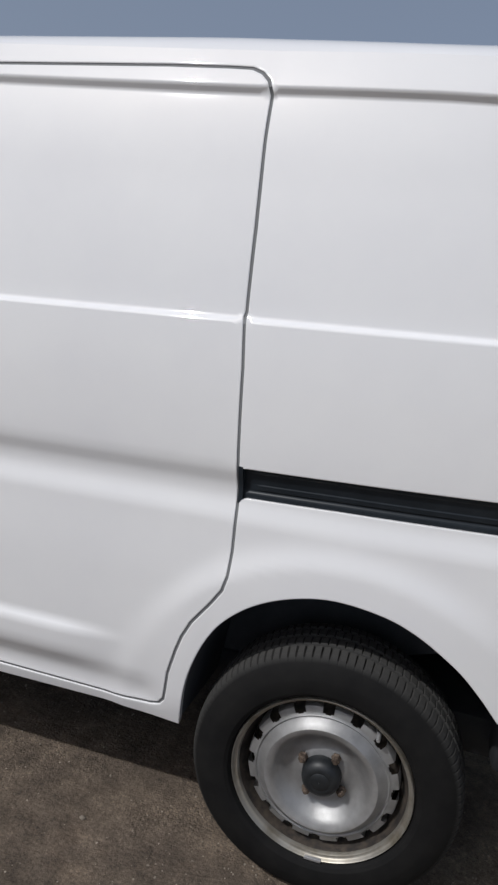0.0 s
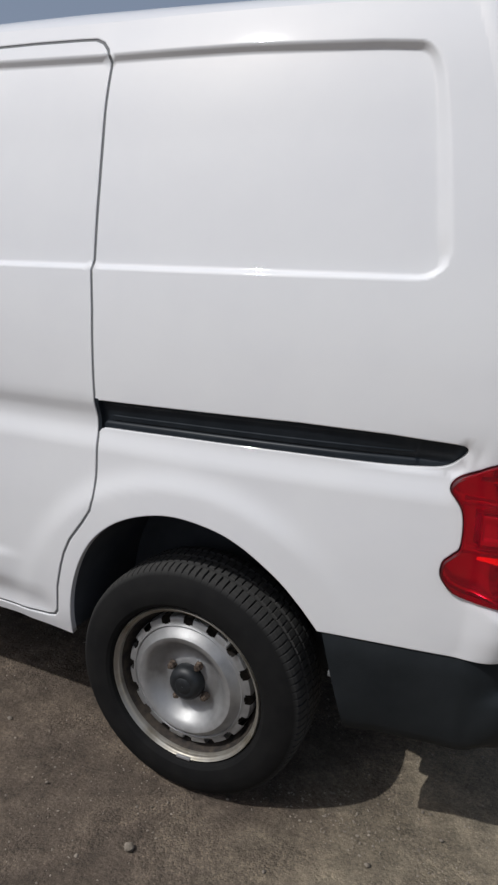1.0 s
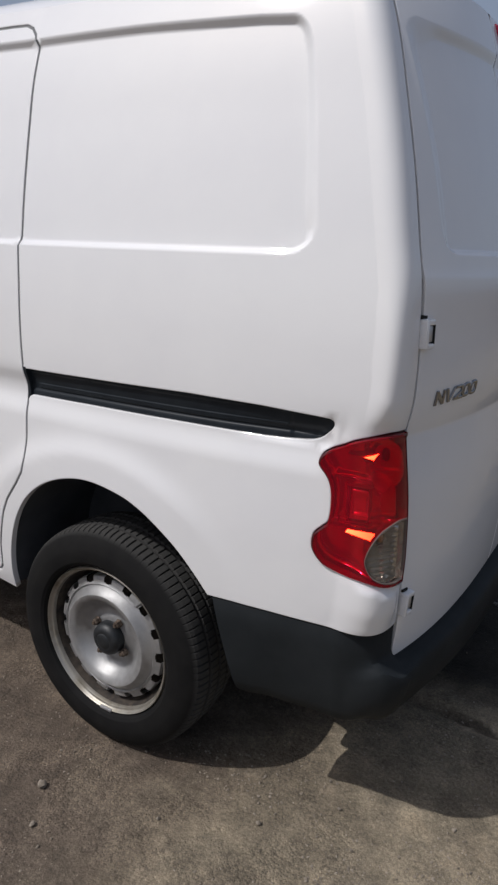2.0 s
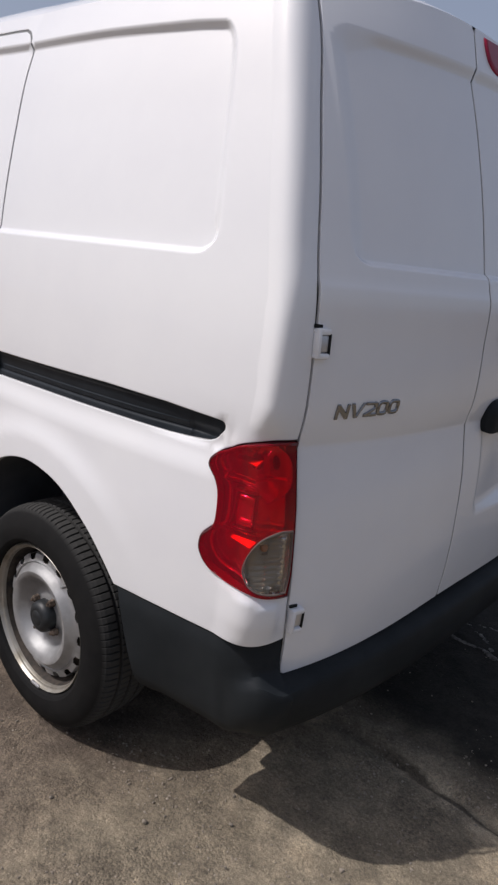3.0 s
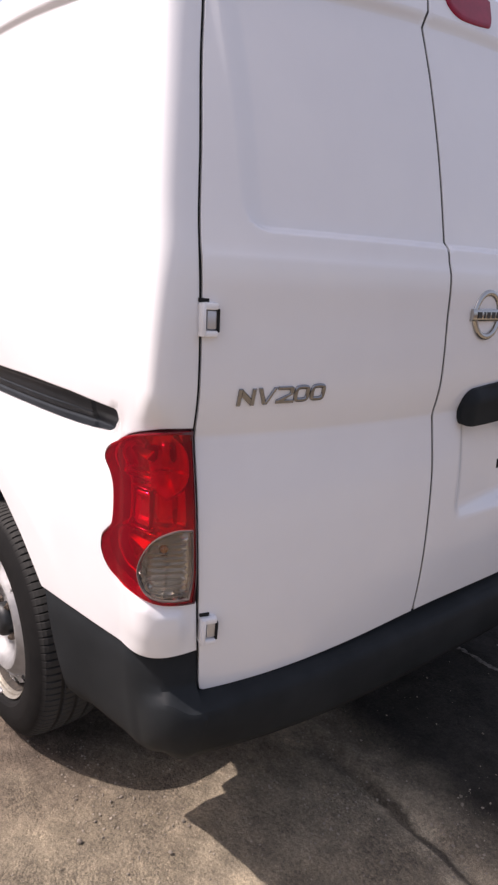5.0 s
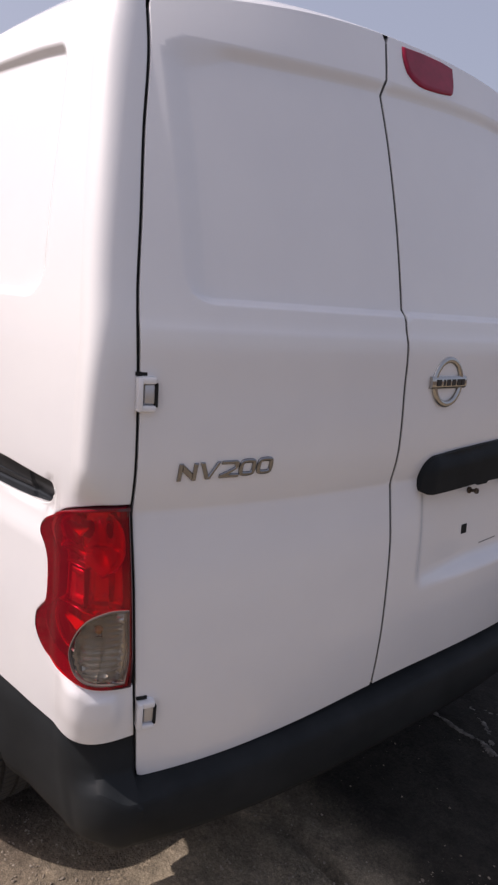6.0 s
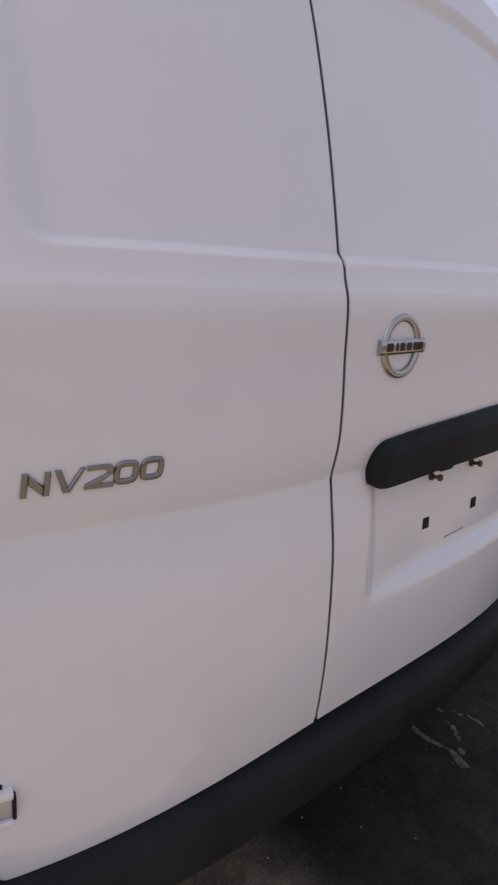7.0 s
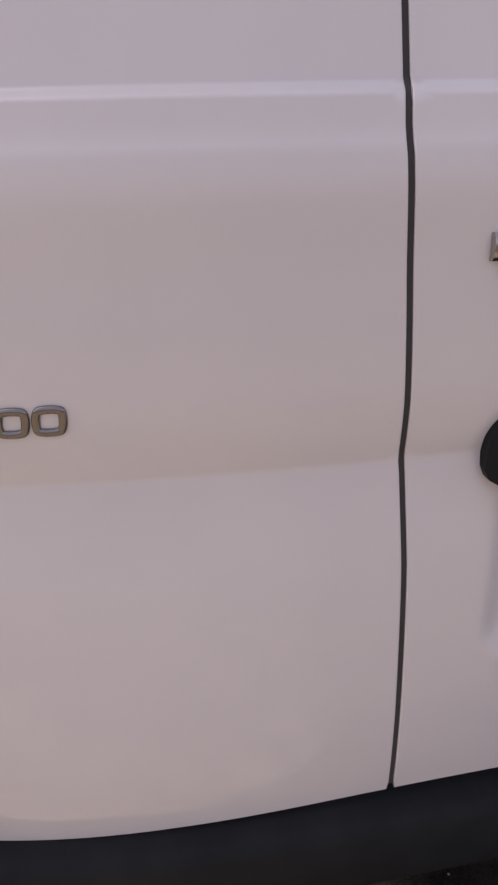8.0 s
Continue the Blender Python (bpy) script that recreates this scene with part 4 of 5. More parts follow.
    rounded_block(bm, (0.036, 0.008, 0.007), Matrix.Translation((0.004, 0.001, -0.1835)), 0.002)
    part("balance_weight", bm, ZINC, disc)
    return disc


def place_wheels():
    near = build_wheel()
    near.matrix_parent_inverse = Matrix.Translation(-van.location)
    at = Vector((-0.0118, -0.0055, 0.277))
    far = mirrored(at)
    near.matrix_basis = pose(*(at * U), 0, 0, 3.6)
    for x, y, turn in ((at.x - 2.60, at.y - 0.13, 2.9), (far.x, far.y, 182.9), (far.x - 2.60, far.y - 0.13, 182.9)):
        copy_thing(near, pose(x * U, y * U, at.z * U, 0, 0, turn))


def ribbon(name, line, point, parent, depth=0.0075, width=0.013, mat=None):
    """Dark strip behind a gap in the body, stands for the shade inside it."""
    pts = resample(line, 0.012, closed=False)
    verts, faces, e = [], [], 0.0012
    for k, p in enumerate(pts):
        t = (pts[min(k + 1, len(pts) - 1)] - pts[max(k - 1, 0)]).normalized()
        for side in (-0.5, 0.5):
            q = p + Vector((-t.y, t.x)) * side * width
            n = (point(q.x + e, q.y) - point(q.x - e, q.y)).cross(point(q.x, q.y + e) - point(q.x, q.y - e)).normalized()
            relief = side_relief if point is side_point else rear_relief
            verts.append(point(q.x, q.y) + n * (relief(p.x, p.y) - depth))
    for k in range(len(pts) - 1):
        faces.append((2 * k, 2 * k + 2, 2 * k + 3, 2 * k + 1))
    mesh_part(name, verts, faces, mat or HOLE, parent, "dark strip standing for shade in a door gap")


build_flanks()
build_rail()
ribbon("gap_shade", SEAM + [(-0.478, 0.349), (-0.78, 0.352), (-1.6, 0.352)], side_point, van, depth=0.003, mat=SHADE_DIRT)
ribbon("gap_shade", [(-1.6, 1.655), (-0.84, 1.640), (-0.467, 1.630), (-0.34, 1.624)], side_point, van, depth=0.003, mat=SHADE_DIRT)
NARROW_DOOR, WIDE_DOOR = build_rear_doors()
ribbon("gap_shade", [(MID_SEAM(z), z) for z in span(0.455, 1.665, 0.012)], rear_point, van, depth=0.0030, mat=SHADE_DARK)
ribbon("gap_shade", [(hinge_seam(z), z) for z in span(0.445, 1.59, 0.02)], rear_point, van, width=0.009)
build_roof()
build_front()
build_underbody()
build_bumper()
place_wheels()


# ---- tail light ----
def tinted_glass(name, color, haze, gloss_rough=0.03, milky=0.0):
    m = bpy.data.materials.new(name)
    m.use_nodes = True
    t = m.node_tree
    t.nodes.remove(t.nodes["Principled BSDF"])
    clear = t.nodes.new("ShaderNodeBsdfTransparent")
    clear.inputs["Color"].default_value = (*color, 1)
    gloss = t.nodes.new("ShaderNodeBsdfGlossy")
    gloss.inputs["Roughness"].default_value = gloss_rough
    facing = t.nodes.new("ShaderNodeLayerWeight")
    facing.inputs["Blend"].default_value = 0.5
    power = t.nodes.new("ShaderNodeMath")
    power.operation = "POWER"
    power.inputs[1].default_value = 5.0
    scale = t.nodes.new("ShaderNodeMath")
    scale.operation = "MULTIPLY_ADD"
    scale.inputs[1].default_value, scale.inputs[2].default_value = 0.8, 0.04
    mix = t.nodes.new("ShaderNodeMixShader")
    wire(m, facing.outputs["Facing"], power.inputs[0])
    wire(m, power.outputs[0], scale.inputs[0])
    wire(m, scale.outputs[0], mix.inputs["Fac"])
    body = t.nodes.new("ShaderNodeMixShader")
    body.inputs["Fac"].default_value = milky
    dull = t.nodes.new("ShaderNodeBsdfDiffuse")
    dull.inputs["Color"].default_value = (*haze, 1)
    wire(m, clear.outputs[0], body.inputs[1])
    wire(m, dull.outputs[0], body.inputs[2])
    wire(m, body.outputs[0], mix.inputs[1])
    wire(m, gloss.outputs[0], mix.inputs[2])
    wire(m, mix.outputs[0], t.nodes["Material Output"].inputs["Surface"])
    return m


RED_GLASS = tinted_glass("red_lens", (0.94, 0.014, 0.050), (0.90, 0.004, 0.042), milky=0.15)
CLEAR_GLASS = tinted_glass("clear_lens", (0.90, 0.885, 0.85), (0.80, 0.77, 0.70), milky=0.02)
REFLECTOR = material("lamp_reflector", (0.70, 0.68, 0.69), 0.17, metal=0.8)
# orange of the sun glints is put into this mirror's colour
GLINT = material("glint_mirror", (0.90, 0.42, 0.02), 0.20, metal=1.0)
DULL_MIRROR = material("indicator_mirror", (0.52, 0.47, 0.405), 0.20, metal=0.85)
RED_PLASTIC = material("red_plastic", (0.27, 0.004, 0.030), 0.35, coat=0.12, spec=0.3)
mottle(RED_PLASTIC, (0.22, 0.003, 0.024), (0.31, 0.006, 0.036), 30.0)
DARK_RED = material("dark_red_trim", (0.07, 0.004, 0.008), 0.3, coat=0.5)
AMBER = material("amber_bulb", (0.30, 0.12, 0.03), 0.35, coat=0.2)
RING = material("pale_rim", (0.16, 0.13, 0.12), 0.3, coat=0.4)
DARK_OVAL = material("dark_reflection", (0.11, 0.04, 0.04), 0.7)

CLEAR = curve_through([(0.8285, 0.727), (0.775, 0.729), (0.712, 0.715), (0.673, 0.686), (0.659, 0.656), (0.676, 0.630), (0.715, 0.6185), (0.775, 0.6135), (0.8285, 0.611)], n=5)


def build_tail_light():
    outline = [Vector(p) for p in offset_loop([Vector(p) for p in LAMP], 0.0022)]
    outline = [Vector((min(p.x, 0.8385), p.y)) for p in outline]
    outline = resample(outline, 0.010)
    gap = [Vector(p) for p in resample(CLEAR, 0.010)]

    def bowl(u, v):
        """Hollows of the reflector: round upper chamber, square pocket, lower chamber and indicator."""
        h = 0.0
        d = math.hypot((u - 0.745) * 0.62, v - 0.827)
        h += 0.016 * sstep(0.060, 0.052, d) - 0.020 * sstep(0.052, 0.012, d)
        h += 0.009 * sstep(0.0035, 0.001, abs(v - 0.8165)) * sstep(0.075, 0.060, abs(u - 0.745))
        h += 0.012 * sstep(0.005, 0.001, abs(u - 0.684)) * sstep(0.80, 0.79, v) * sstep(0.735, 0.745, v)
        d = rounded_box(u, v, 0.575, 0.668, 0.722, 0.782, 0.004)
        h += 0.018 * sstep(0.004, -0.002, d)
        h -= 0.006 * sstep(-0.010, -0.014, d)
        h += 0.010 * sstep(0.700, 0.708, v) * sstep(0.716, 0.711, v)
        h += 0.010 * sstep(0.790, 0.796, v) * sstep(0.806, 0.800, v) * sstep(0.70, 0.66, u)
        if u > 0.66 and v < 0.73:
            h += 0.0035 * math.sin(v * 2 * math.pi / 0.0125)
        h += 0.021 * sstep(0.775, 0.825, u)
        if u < 0.66 and v > 0.80:
            h += 0.006 * sstep(0.845, 0.865, v)
        return h
    v, f, nn = skin(outline, [], side_point, bowl, span(0.52, 0.835, 0.0075), span(0.60, 0.885, 0.0045), lift=-0.034, bevel=0.006, drop=-0.004, flange=0.012, ready=True)
    light = mesh_part("tail_light", v, f, REFLECTOR, van, "red tail light with clear indicator window", normals=nn)

    def dome(u, v):
        return 0.006 + 0.004 * sstep(0.5, 0.62, u) * sstep(0.86, 0.70, u)
    v, f, nn = skin(outline, [offset_loop(gap, -0.0006)], side_point, dome, span(0.52, 0.835, 0.011), span(0.60, 0.885, 0.011), bevel=0.002, drop=0.0015, flange=0.003, ready=True)
    mesh_part("red_lens", v, f, RED_GLASS, light, "glossy red lens", normals=nn).visible_shadow = False
    # dark rim along the lens edge
    inner = offset_loop(outline, 0.0032)
    verts, faces, n = [], [], len(outline)
    for k, (a, b) in enumerate(zip(outline, inner)):
        for p, lift in ((a, -0.014), (a, 0.0058), (b, 0.0076), (b, -0.002)):
            e = 0.0015
            nn = (side_point(p.x + e, p.y) - side_point(p.x - e, p.y)).cross(side_point(p.x, p.y + e) - side_point(p.x, p.y - e)).normalized()
            verts.append(side_point(p.x, p.y) + nn * lift)
    for k in range(n):
        for q in range(3):
            faces.append((k * 4 + q, ((k + 1) % n) * 4 + q, ((k + 1) % n) * 4 + q + 1, k * 4 + q + 1))
    mesh_part("lens_rim", verts, faces, DARK_RED, light, "dark red lens edge")

    def ribs(u, v):
        d = math.hypot((u - 0.8285) * 0.345, v - 0.670) / 0.0585
        rim = sstep(0.74, 0.78, d)
        return dome(u, v) - 0.0010 + 0.0010 * (1 - rim) * math.sin((v - 0.02 * u) * 2 * math.pi / 0.0095) + 0.0014 * rim * math.sin(d * 2 * math.pi / 0.075)
    v, f, nn = skin(gap, [], side_point, ribs, span(0.66, 0.836, 0.005), span(0.608, 0.73, 0.0016), bevel=0.002, drop=0.001, flange=0.004, ready=True)
    # pale rim round the indicator window
    ring, verts, faces = offset_loop(gap, -0.0006), [], []
    for a, b in zip(ring, offset_loop(gap, 0.0014)):
        for p, lift in ((a, -0.004), (a, 0.0012), (b, 0.0016), (b, -0.004)):
            e = 0.0015
            q = (side_point(p.x + e, p.y) - side_point(p.x - e, p.y)).cross(side_point(p.x, p.y + e) - side_point(p.x, p.y - e)).normalized()
            verts.append(side_point(p.x, p.y) + q * (dome(p.x, p.y) + lift))
    for k in range(len(ring)):
        for q in range(3):
            j = (k + 1) % len(ring)
            faces.append((k * 4 + q, j * 4 + q, j * 4 + q + 1, k * 4 + q + 1))
    mesh_part("indicator_rim", verts, faces, RING, light, "pale rim of the indicator window")
    mesh_part("indicator_lens", v, f, CLEAR_GLASS, light, "clear ribbed indicator lens", normals=nn).visible_shadow = False
    # the indicator's own chamber of dull stepped mirrors
    def steps(u, v):
        k = (v - 0.612) / 0.0098
        return 0.0080 * (k - math.floor(k)) - 0.010 * sstep(0.070, 0.0, math.hypot((u - 0.752) * 0.8, v - 0.675)) + 0.004 * sstep(0.0015, 0.0, abs(u - 0.752) - 0.0015)
    v, f, nn = skin(offset_loop(gap, 0.0008), [], side_point, steps, span(0.66, 0.83, 0.007), span(0.612, 0.728, 0.00196), lift=-0.014, bevel=0.0015, drop=-0.010, flange=0.0, ready=True)
    mesh_part("indicator_reflector", v, f, DULL_MIRROR, light, "dull silver indicator reflector")

    def inside_lamp(u, z, depth):
        e = 0.002
        p = side_point(u, z)
        du = (side_point(u + e, z) - side_point(u - e, z)).normalized()
        nn = du.cross(Vector((0, 0, 1))).normalized()
        m = Matrix((du, nn.cross(du), nn)).transposed().to_4x4()
        m.translation = p - nn * depth
        return m
    bm = bmesh.new()
    bmesh.ops.create_uvsphere(bm, u_segments=16, v_segments=10, radius=0.0070, matrix=inside_lamp(0.738, 0.690, 0.019) @ Matrix.Diagonal((1, 1.15, 1, 1)))
    part("indicator_bulb", bm, AMBER, light, "amber bulb")
    # dark ovals that stand for reflections in the upper chamber
    for u in (0.672, 0.806):
        bm = bmesh.new()
        bmesh.ops.create_uvsphere(bm, u_segments=20, v_segments=12, radius=1.0, matrix=inside_lamp(u, 0.842, 0.024) @ Matrix.Diagonal((0.0105, 0.0165, 0.009, 1)))
        part("dark_reflection", bm, DARK_OVAL, light, "dark oval standing for a reflection in the bowl")
    # both lobes' facets tilted and tinted as sun glints, square pocket's dark frame
    for u, z, tilt in ((0.640, 0.845, 51.7), (0.632, 0.700, 48.6)):
        bm = bmesh.new()
        rounded_block(bm, (0.052, 0.016, 0.004), Matrix.Identity(4), 0.001, 1)
        for v in bm.verts:
            v.co.y *= 0.75 + 12.0 * v.co.x
            v.co.x += 0.35 * v.co.y
        bm.transform(Matrix.Translation(inside_lamp(u, z, 0.011).translation) @ Matrix.Rotation(0.05, 4, "Z") @ Matrix.Rotation(radians(tilt), 4, "X"))
        part("facet", bm, GLINT, light, "reflector facet tinted orange for a sun glint")
    bm = bmesh.new()
    for u, z, w, h in ((0.620, 0.785, 0.048, 0.0028), (0.620, 0.7185, 0.048, 0.0028), (0.5765, 0.752, 0.0028, 0.066), (0.6670, 0.752, 0.0028, 0.066)):
        rounded_block(bm, (w, h, 0.012), inside_lamp(u, z, 0.020), 0.0015, 1)
    part("pocket_frame", bm, DARK_RED, light, "dark red pocket frame")
    # end wall added beside the door so no sun leaks through the lens
    verts, faces = [], []
    for z in span(0.603, 0.884, 0.02):
        for u, d in ((0.8300, 0.060), (0.8310, -0.0055), (0.8340, -0.0055), (0.8350, 0.060)):
            verts.append(inside_lamp(u, z, d).translation)
    for k in range(len(verts) // 4 - 1):
        for q in range(3):
            faces.append((4 * k + q, 4 * k + 4 + q, 4 * k + 5 + q, 4 * k + q + 1))
    mesh_part("end_wall", verts, faces, DARK_RED, light)
    # strip runs deep to stop sun slipping past the lamp's end
    bm = bmesh.new()
    for k in range(12):
        z = 0.604 + (0.884 - 0.604) * k / 12
        p = side_point(0.8395, z + 0.0117)
        rounded_block(bm, (0.046, 0.0035, 0.0237), Matrix.Translation(p + Vector((-0.0215, 0, 0))), 0.0008, 1)
    part("seal_strip", bm, HOLE, light, "black rubber strip")


build_tail_light()


# ---- things on the doors ----
def on_rear(y, z, lift=0.0):
    """Pose on the rear doors: local x runs to the right, y up and z out of the door."""
    e = 0.004
    p = rear_point(y, z)
    du = (rear_point(y + e, z) - rear_point(y - e, z)).normalized()
    dv = (rear_point(y, z + e) - rear_point(y, z - e)).normalized()
    n = du.cross(dv).normalized()
    dv = n.cross(du)
    m = Matrix((du, dv, n)).transposed().to_4x4()
    m.translation = p + n * (rear_relief(y, z) + lift)
    return m


def build_hinges():
    for y, z in ((0.1385, 1.0515), (0.1565, 0.546)):
        m = on_rear(y, z, 0.0)
        bm = bmesh.new()
        rounded_block(bm, (0.0085, 0.049, 0.024), m @ Matrix.Translation((-0.0095, 0, 0.002)), 0.003)
        rounded_block(bm, (0.028, 0.0105, 0.020), m @ Matrix.Translation((0, 0.0195, 0.002)), 0.003)
        rounded_block(bm, (0.028, 0.0095, 0.020), m @ Matrix.Translation((0, -0.020, 0.002)), 0.003)
        hinge = part("door_hinge", bm, PAINT, van, "white painted door hinge")
        bm = bmesh.new()
        rounded_block(bm, (0.016, 0.028, 0.012), m @ Matrix.Translation((0.005, 0, 0.002)), 0.003)
        part("hinge_leaf", bm, ZINC, hinge, "bare metal hinge leaf")
        bm = bmesh.new()
        rounded_block(bm, (0.0045, 0.034, 0.017), m @ Matrix.Translation((0.0145, -0.001, 0.001)), 0.001, 1)
        rounded_block(bm, (0.017, 0.006, 0.006), m @ Matrix.Translation((-0.006, 0.028, -0.001)), 0.001, 1)
        part("hinge_gap", bm, HOLE, hinge, "dark gap round the hinge")


build_hinges()


def plate(bm, outline, depth, bevel, m):
    """Flat piece from an outline, with its front edges rounded off."""
    loop = [Vector(p) for p in outline]
    if area(loop) < 0:
        loop = loop[::-1]
    inner = offset_loop(loop, bevel)
    back = [bm.verts.new(m @ Vector((p.x, p.y, 0))) for p in loop]
    mid = [bm.verts.new(m @ Vector((p.x, p.y, depth - bevel))) for p in loop]
    front = [bm.verts.new(m @ Vector((p.x, p.y, depth))) for p in inner]
    n = len(loop)
    for k in range(n):
        j = (k + 1) % n
        bm.faces.new((back[k], back[j], mid[j], mid[k]))
        bm.faces.new((mid[k], mid[j], front[j], front[k]))
    bm.faces.new(front)


def ring_piece(bm, outline, width, depth, m):
    """Raised closed band with a rounded crest."""
    loop = [Vector(p) for p in outline]
    rows = [[bm.verts.new(m @ Vector((p.x, p.y, depth * math.sin(a) ** 0.7))) for p in offset_loop(loop, width * (1 - math.cos(a)) / 2)]
            for a in (math.pi * k / 10 for k in range(11))]
    n = len(loop)
    for a, b in zip(rows, rows[1:]):
        for k in range(n):
            bm.faces.new((a[k], a[(k + 1) % n], b[(k + 1) % n], b[k]))


def build_badge():
    """Five chrome pieces of a model badge as plain shapes."""
    h, lean = 0.0275, 0.10

    def bar(bm, pts, m):
        plate(bm, [(x + lean * y, y) for x, y in pts], 0.0034, 0.0011, m)
    widths = [(0.1905, 0.030), (0.2235, 0.034), (0.2580, 0.031), (0.2905, 0.029), (0.3220, 0.029)]
    for k, (y0, w) in enumerate(widths):
        m = on_rear(y0 + w / 2, 0.9345 + 0.0035 * k / 4) @ Matrix.Translation((-w / 2, -h / 2, 0))
        bm = bmesh.new()
        t = 0.0065
        if k == 0:
            bar(bm, [(0, 0), (t, 0), (t, h), (0, h)], m)
            bar(bm, [(w - t, 0), (w, 0), (w, h), (w - t, h)], m)
            bar(bm, [(t, h * 0.55), (w - t, h * 0.02), (w - t, h * 0.42), (t, h * 0.97)], m)
        elif k == 1:
            bar(bm, [(0, h), (t * 1.1, h), (w * 0.52, t * 0.3), (w * 0.34, 0)], m)
            bar(bm, [(w * 0.38, 0), (w * 0.56, 0), (w, h), (w - t * 0.9, h)], m)
        elif k == 2:
            bar(bm, [(0, 0), (w + 0.002, 0), (w + 0.002, t * 0.85), (w * 0.50, t * 0.85), (w - 0.003, h * 0.50), (w, h * 0.62), (w, h - 0.005), (w - 0.0015, h - 0.0015), (w - 0.005, h), (0.001, h),
                     (0.001, h - t * 0.85), (w - t - 0.002, h - t * 0.85), (w - t, h - t - 0.002), (w - t - 0.001, h * 0.58), (0, t * 0.9)], m)
        else:
            loop = [(x + lean * y, y) for x, y in curve_through([(0, 0.006), (0, h - 0.006), (0.006, h), (w - 0.006, h), (w, h - 0.006), (w, 0.006), (w - 0.006, 0), (0.006, 0)], closed=True, n=3)]
            loop = [Vector(p) for p in loop]
            if area(loop) < 0:
                loop = loop[::-1]
            ring_piece(bm, loop, 0.0075, 0.0034, m)
        part("badge_piece", bm, CHROME, NARROW_DOOR, "chrome badge piece")


build_badge()


def build_emblem():
    m = on_rear(0.7693, 1.0645)
    bm = bmesh.new()
    loop = [Vector((0.0485 * math.cos(2 * math.pi * k / 64), 0.0490 * math.sin(2 * math.pi * k / 64))) for k in range(64)]
    ring_piece(bm, loop, 0.0132, 0.0065, m)
    part("emblem", bm, BRIGHT, WIDE_DOOR, "round chrome emblem")
    bm = bmesh.new()
    grid = [[bm.verts.new(m @ Vector((0.0560 * a, 0.0115 * b, 0.0090 - 0.0035 * b ** 4 - 0.0015 * a * a - (0.0065 if abs(b) > 1 or abs(a) > 1 else 0))))
             for b in (-1.02, -1, -0.85, -0.6, -0.3, 0, 0.3, 0.6, 0.85, 1, 1.02)] for a in (-1.004, -1, -0.98, -0.7, -0.35, 0, 0.35, 0.7, 0.98, 1, 1.004)]
    for a, b in zip(grid, grid[1:]):
        for k in range(10):
            bm.faces.new((a[k], b[k], b[k + 1], a[k + 1]))
    part("emblem_bar", bm, BRIGHT, WIDE_DOOR, "chrome cross bar")
    for x, w in ((-0.036, 0.013), (-0.019, 0.005), (-0.006, 0.012), (0.011, 0.012), (0.028, 0.012), (0.042, 0.010)):
        bm = bmesh.new()
        plate(bm, [(x - w / 2, -0.0060), (x + w / 2, -0.0060), (x + w / 2, 0.0060), (x - w / 2, 0.0060)], 0.0094, 0.0003, m)
        part("emblem_mark", bm, INK, WIDE_DOOR, "black mark")


build_emblem()


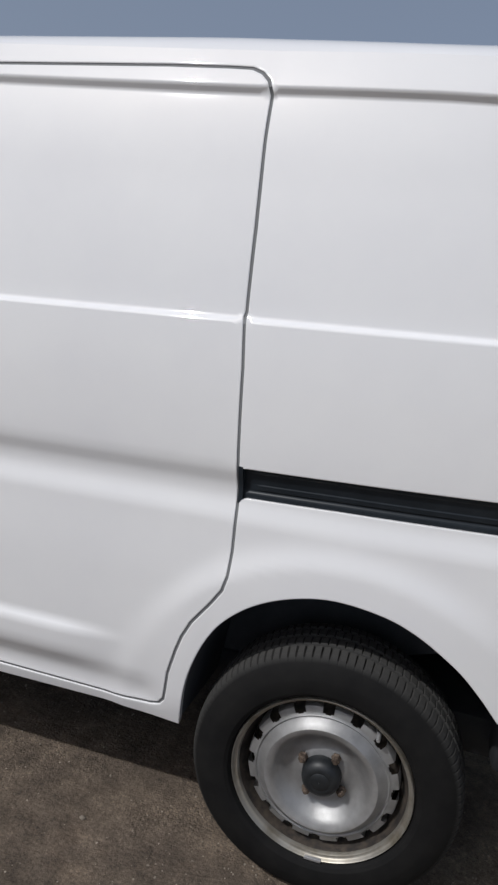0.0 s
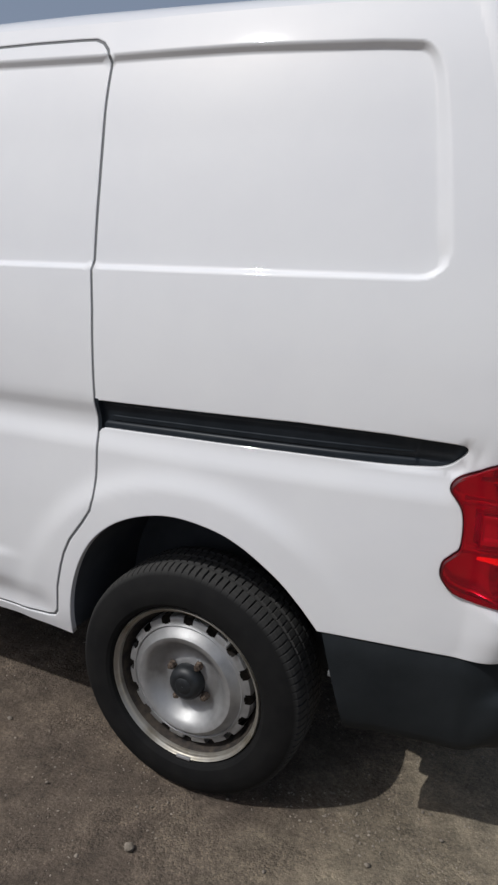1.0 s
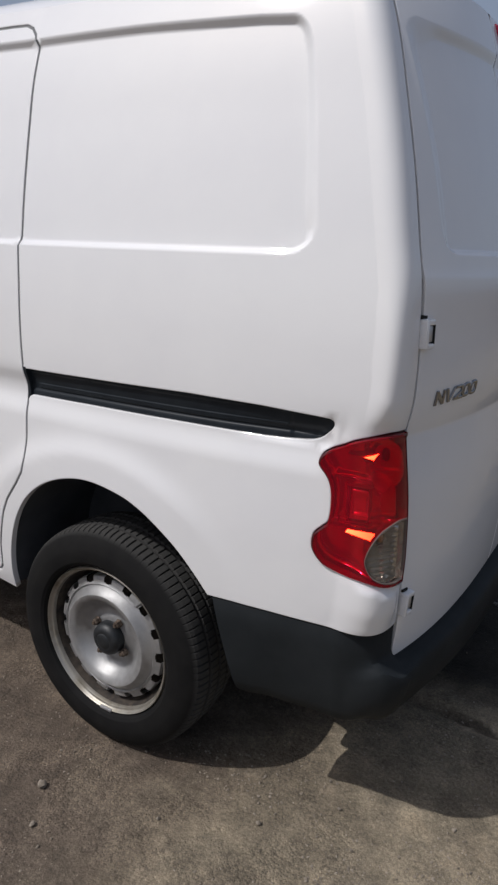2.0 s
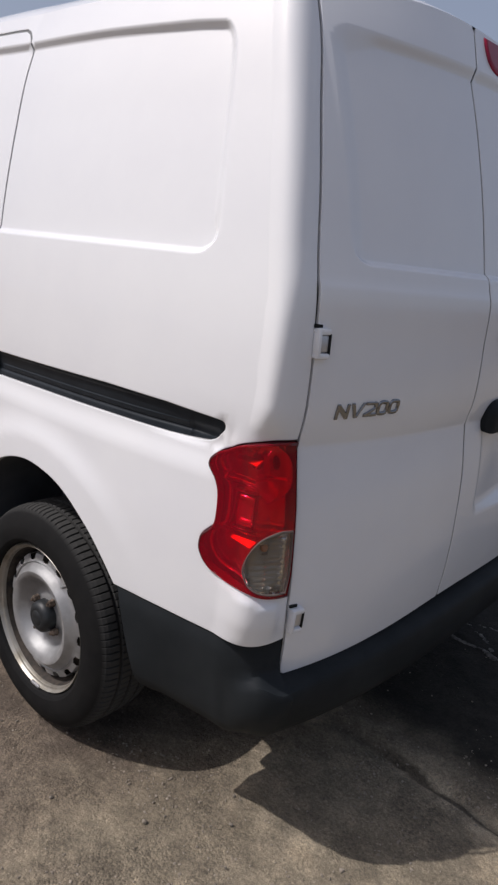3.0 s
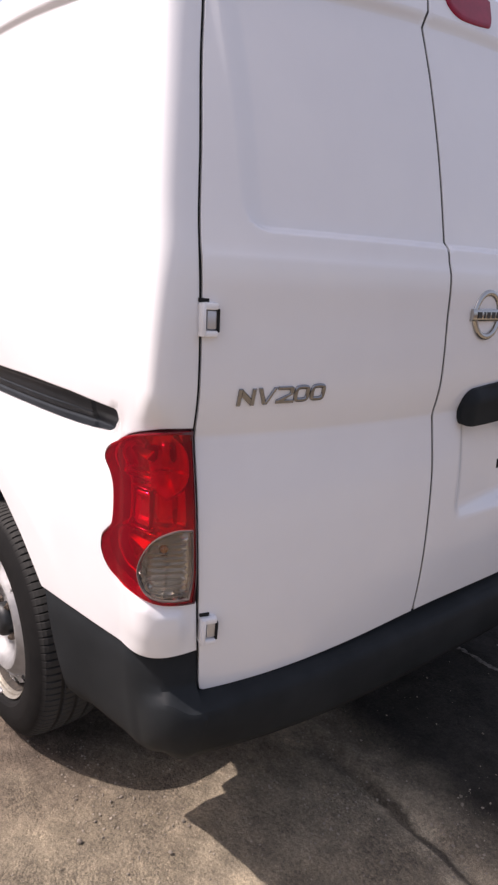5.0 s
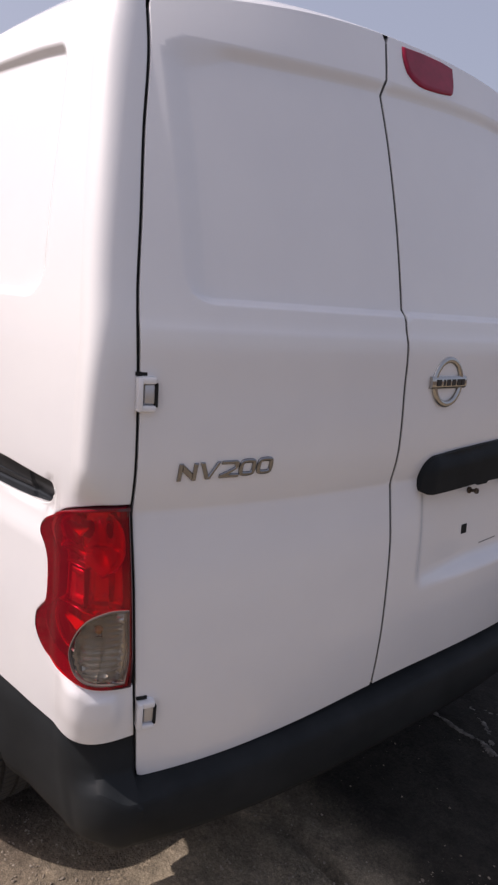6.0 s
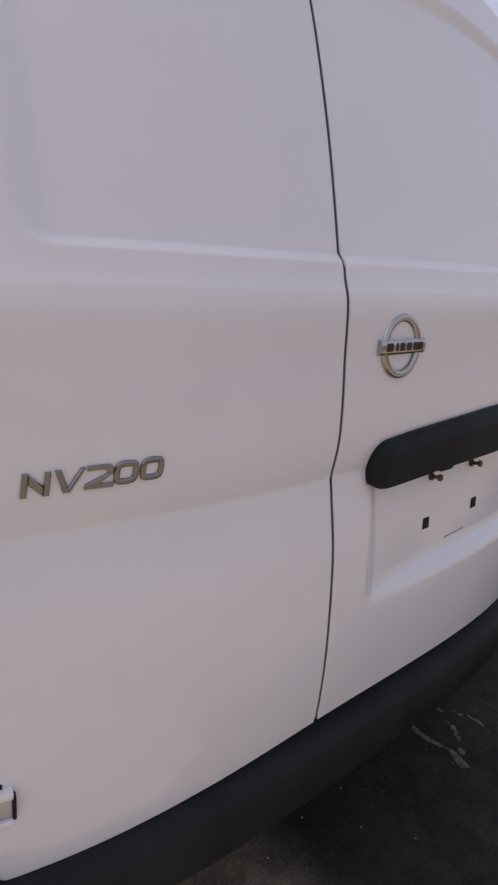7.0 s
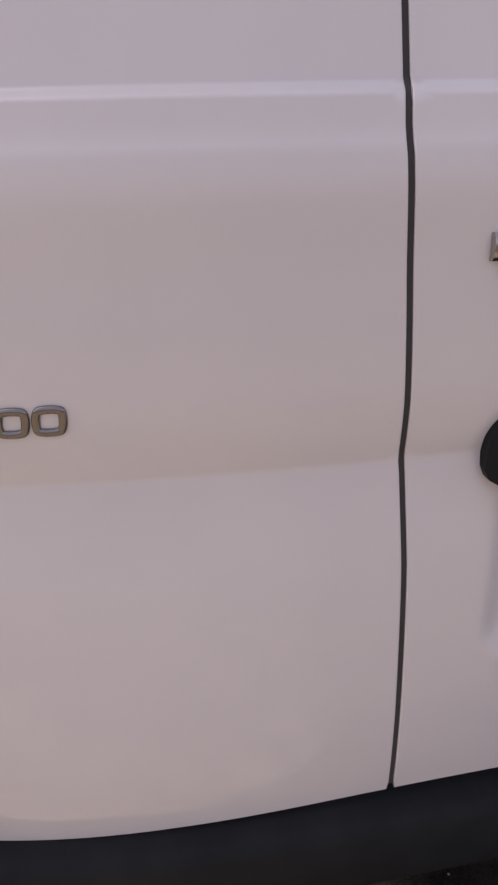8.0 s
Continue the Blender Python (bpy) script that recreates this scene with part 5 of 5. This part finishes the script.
def build_plate_bay():
    loop = [(0.7325, 0.858)] + [(0.7700 - 0.0375 * math.cos(radians(a)), 0.8810 + 0.0375 * math.sin(radians(a))) for a in range(0, 91, 9)]
    loop += curve_through([(0.800, 0.9215), (0.860, 0.9265), (0.980, 0.933), (1.120, 0.938), (1.280, 0.932), (1.345, 0.918), (1.368, 0.890), (1.368, 0.858)], n=4)
    loop = [tuple(p) for p in loop] + [(1.345, 0.850), (1.17, 0.850), (1.00, 0.850), (0.955, 0.850), (0.950, 0.845), (0.915, 0.845), (0.905, 0.849), (0.80, 0.8445), (0.758, 0.8440), (0.744, 0.8445), (0.7365, 0.8480)]

    def strip_point(y, z):
        return Vector((rear_x(y, 0.84) + (rear_x(y, 0.94) - rear_x(y, 0.84)) * (z - 0.84) / 0.10, y, z))

    def bulge(u, v):
        d = -rounded_box(u, v - 0.018 * sstep(0.77, 1.10, u), 0.7325, 1.368, 0.7800, 0.9185, 0.036)
        k = 1 - min(1.0, max(0.0, d) / 0.030)
        return -0.015 * k ** 2.2
    v, f, nn = skin(loop, [], strip_point, bulge, span(0.736, 0.80, 0.005) + span(0.82, 1.36, 0.02), span(0.846, 0.936, 0.0045), lift=0.022, bevel=0.0012, drop=0.0006, flange=0.055, step=0.008)
    mesh_part("handle_trim", v, f, PLASTIC, WIDE_DOOR, "black plastic grip strip over the number plate bay", angle=60, normals=nn)
    for y in (0.960, 1.113):
        m = on_rear(y, 0.818)
        bm = bmesh.new()
        for prof in ([(0.0075, 0.0), (0.0075, -0.004), (0.0005, -0.0045)], [(0.0035, -0.004), (0.0035, -0.017), (0.0065, -0.0175), (0.0065, -0.022), (0.0005, -0.0225)]):
            rings = []
            for k in range(12):
                a = 2 * math.pi * k / 12
                rings.append([bm.verts.new(m @ Vector((r * math.cos(a), r * math.sin(a), -d))) for r, d in prof])
            for k in range(12):
                for q in range(len(prof) - 1):
                    bm.faces.new((rings[k][q], rings[(k + 1) % 12][q], rings[(k + 1) % 12][q + 1], rings[k][q + 1]))
        part("plate_screw", bm, RUST, WIDE_DOOR, "dull metal plate screw")
    for y in (0.9475, 1.132):
        bm = bmesh.new()
        plate(bm, [(-0.0100, -0.0105), (0.0100, -0.0105), (0.0100, 0.0105), (-0.0100, 0.0105)], 0.0022, 0.001, on_rear(y, 0.7300))
        part("plate_clip", bm, HOLE, WIDE_DOOR, "black plastic clip for the number plate")
    bm = bmesh.new()
    rounded_block(bm, (0.075, 0.0022, 0.0012), on_rear(1.06, 0.683) @ Matrix.Rotation(0.03, 4, "Z"), 0.0004, 1)
    part("dirt_streak", bm, SHADE_DIRT, WIDE_DOOR, "grey dirt streak")


build_plate_bay()


def build_brake_light():
    loop = curve_through([(0.7085, 1.670), (0.7045, 1.645), (0.7120, 1.619), (0.742, 1.605), (0.790, 1.606), (0.832, 1.611), (0.851, 1.616), (0.860, 1.632), (0.868, 1.672)], n=4)
    loop = [tuple(p) for p in loop] + [(0.83, 1.6755), (0.77, 1.6745)]
    v, f, nn = skin(loop, [], rear_point, lambda a, b: 0.0, span(0.71, 0.86, 0.015), span(1.606, 1.675, 0.008), lift=0.006, bevel=0.006, drop=0.005, flange=0.016)
    mesh_part("high_brake_light", v, f, RED_PLASTIC, WIDE_DOOR, "dull red high brake light", angle=50, normals=nn)


build_brake_light()
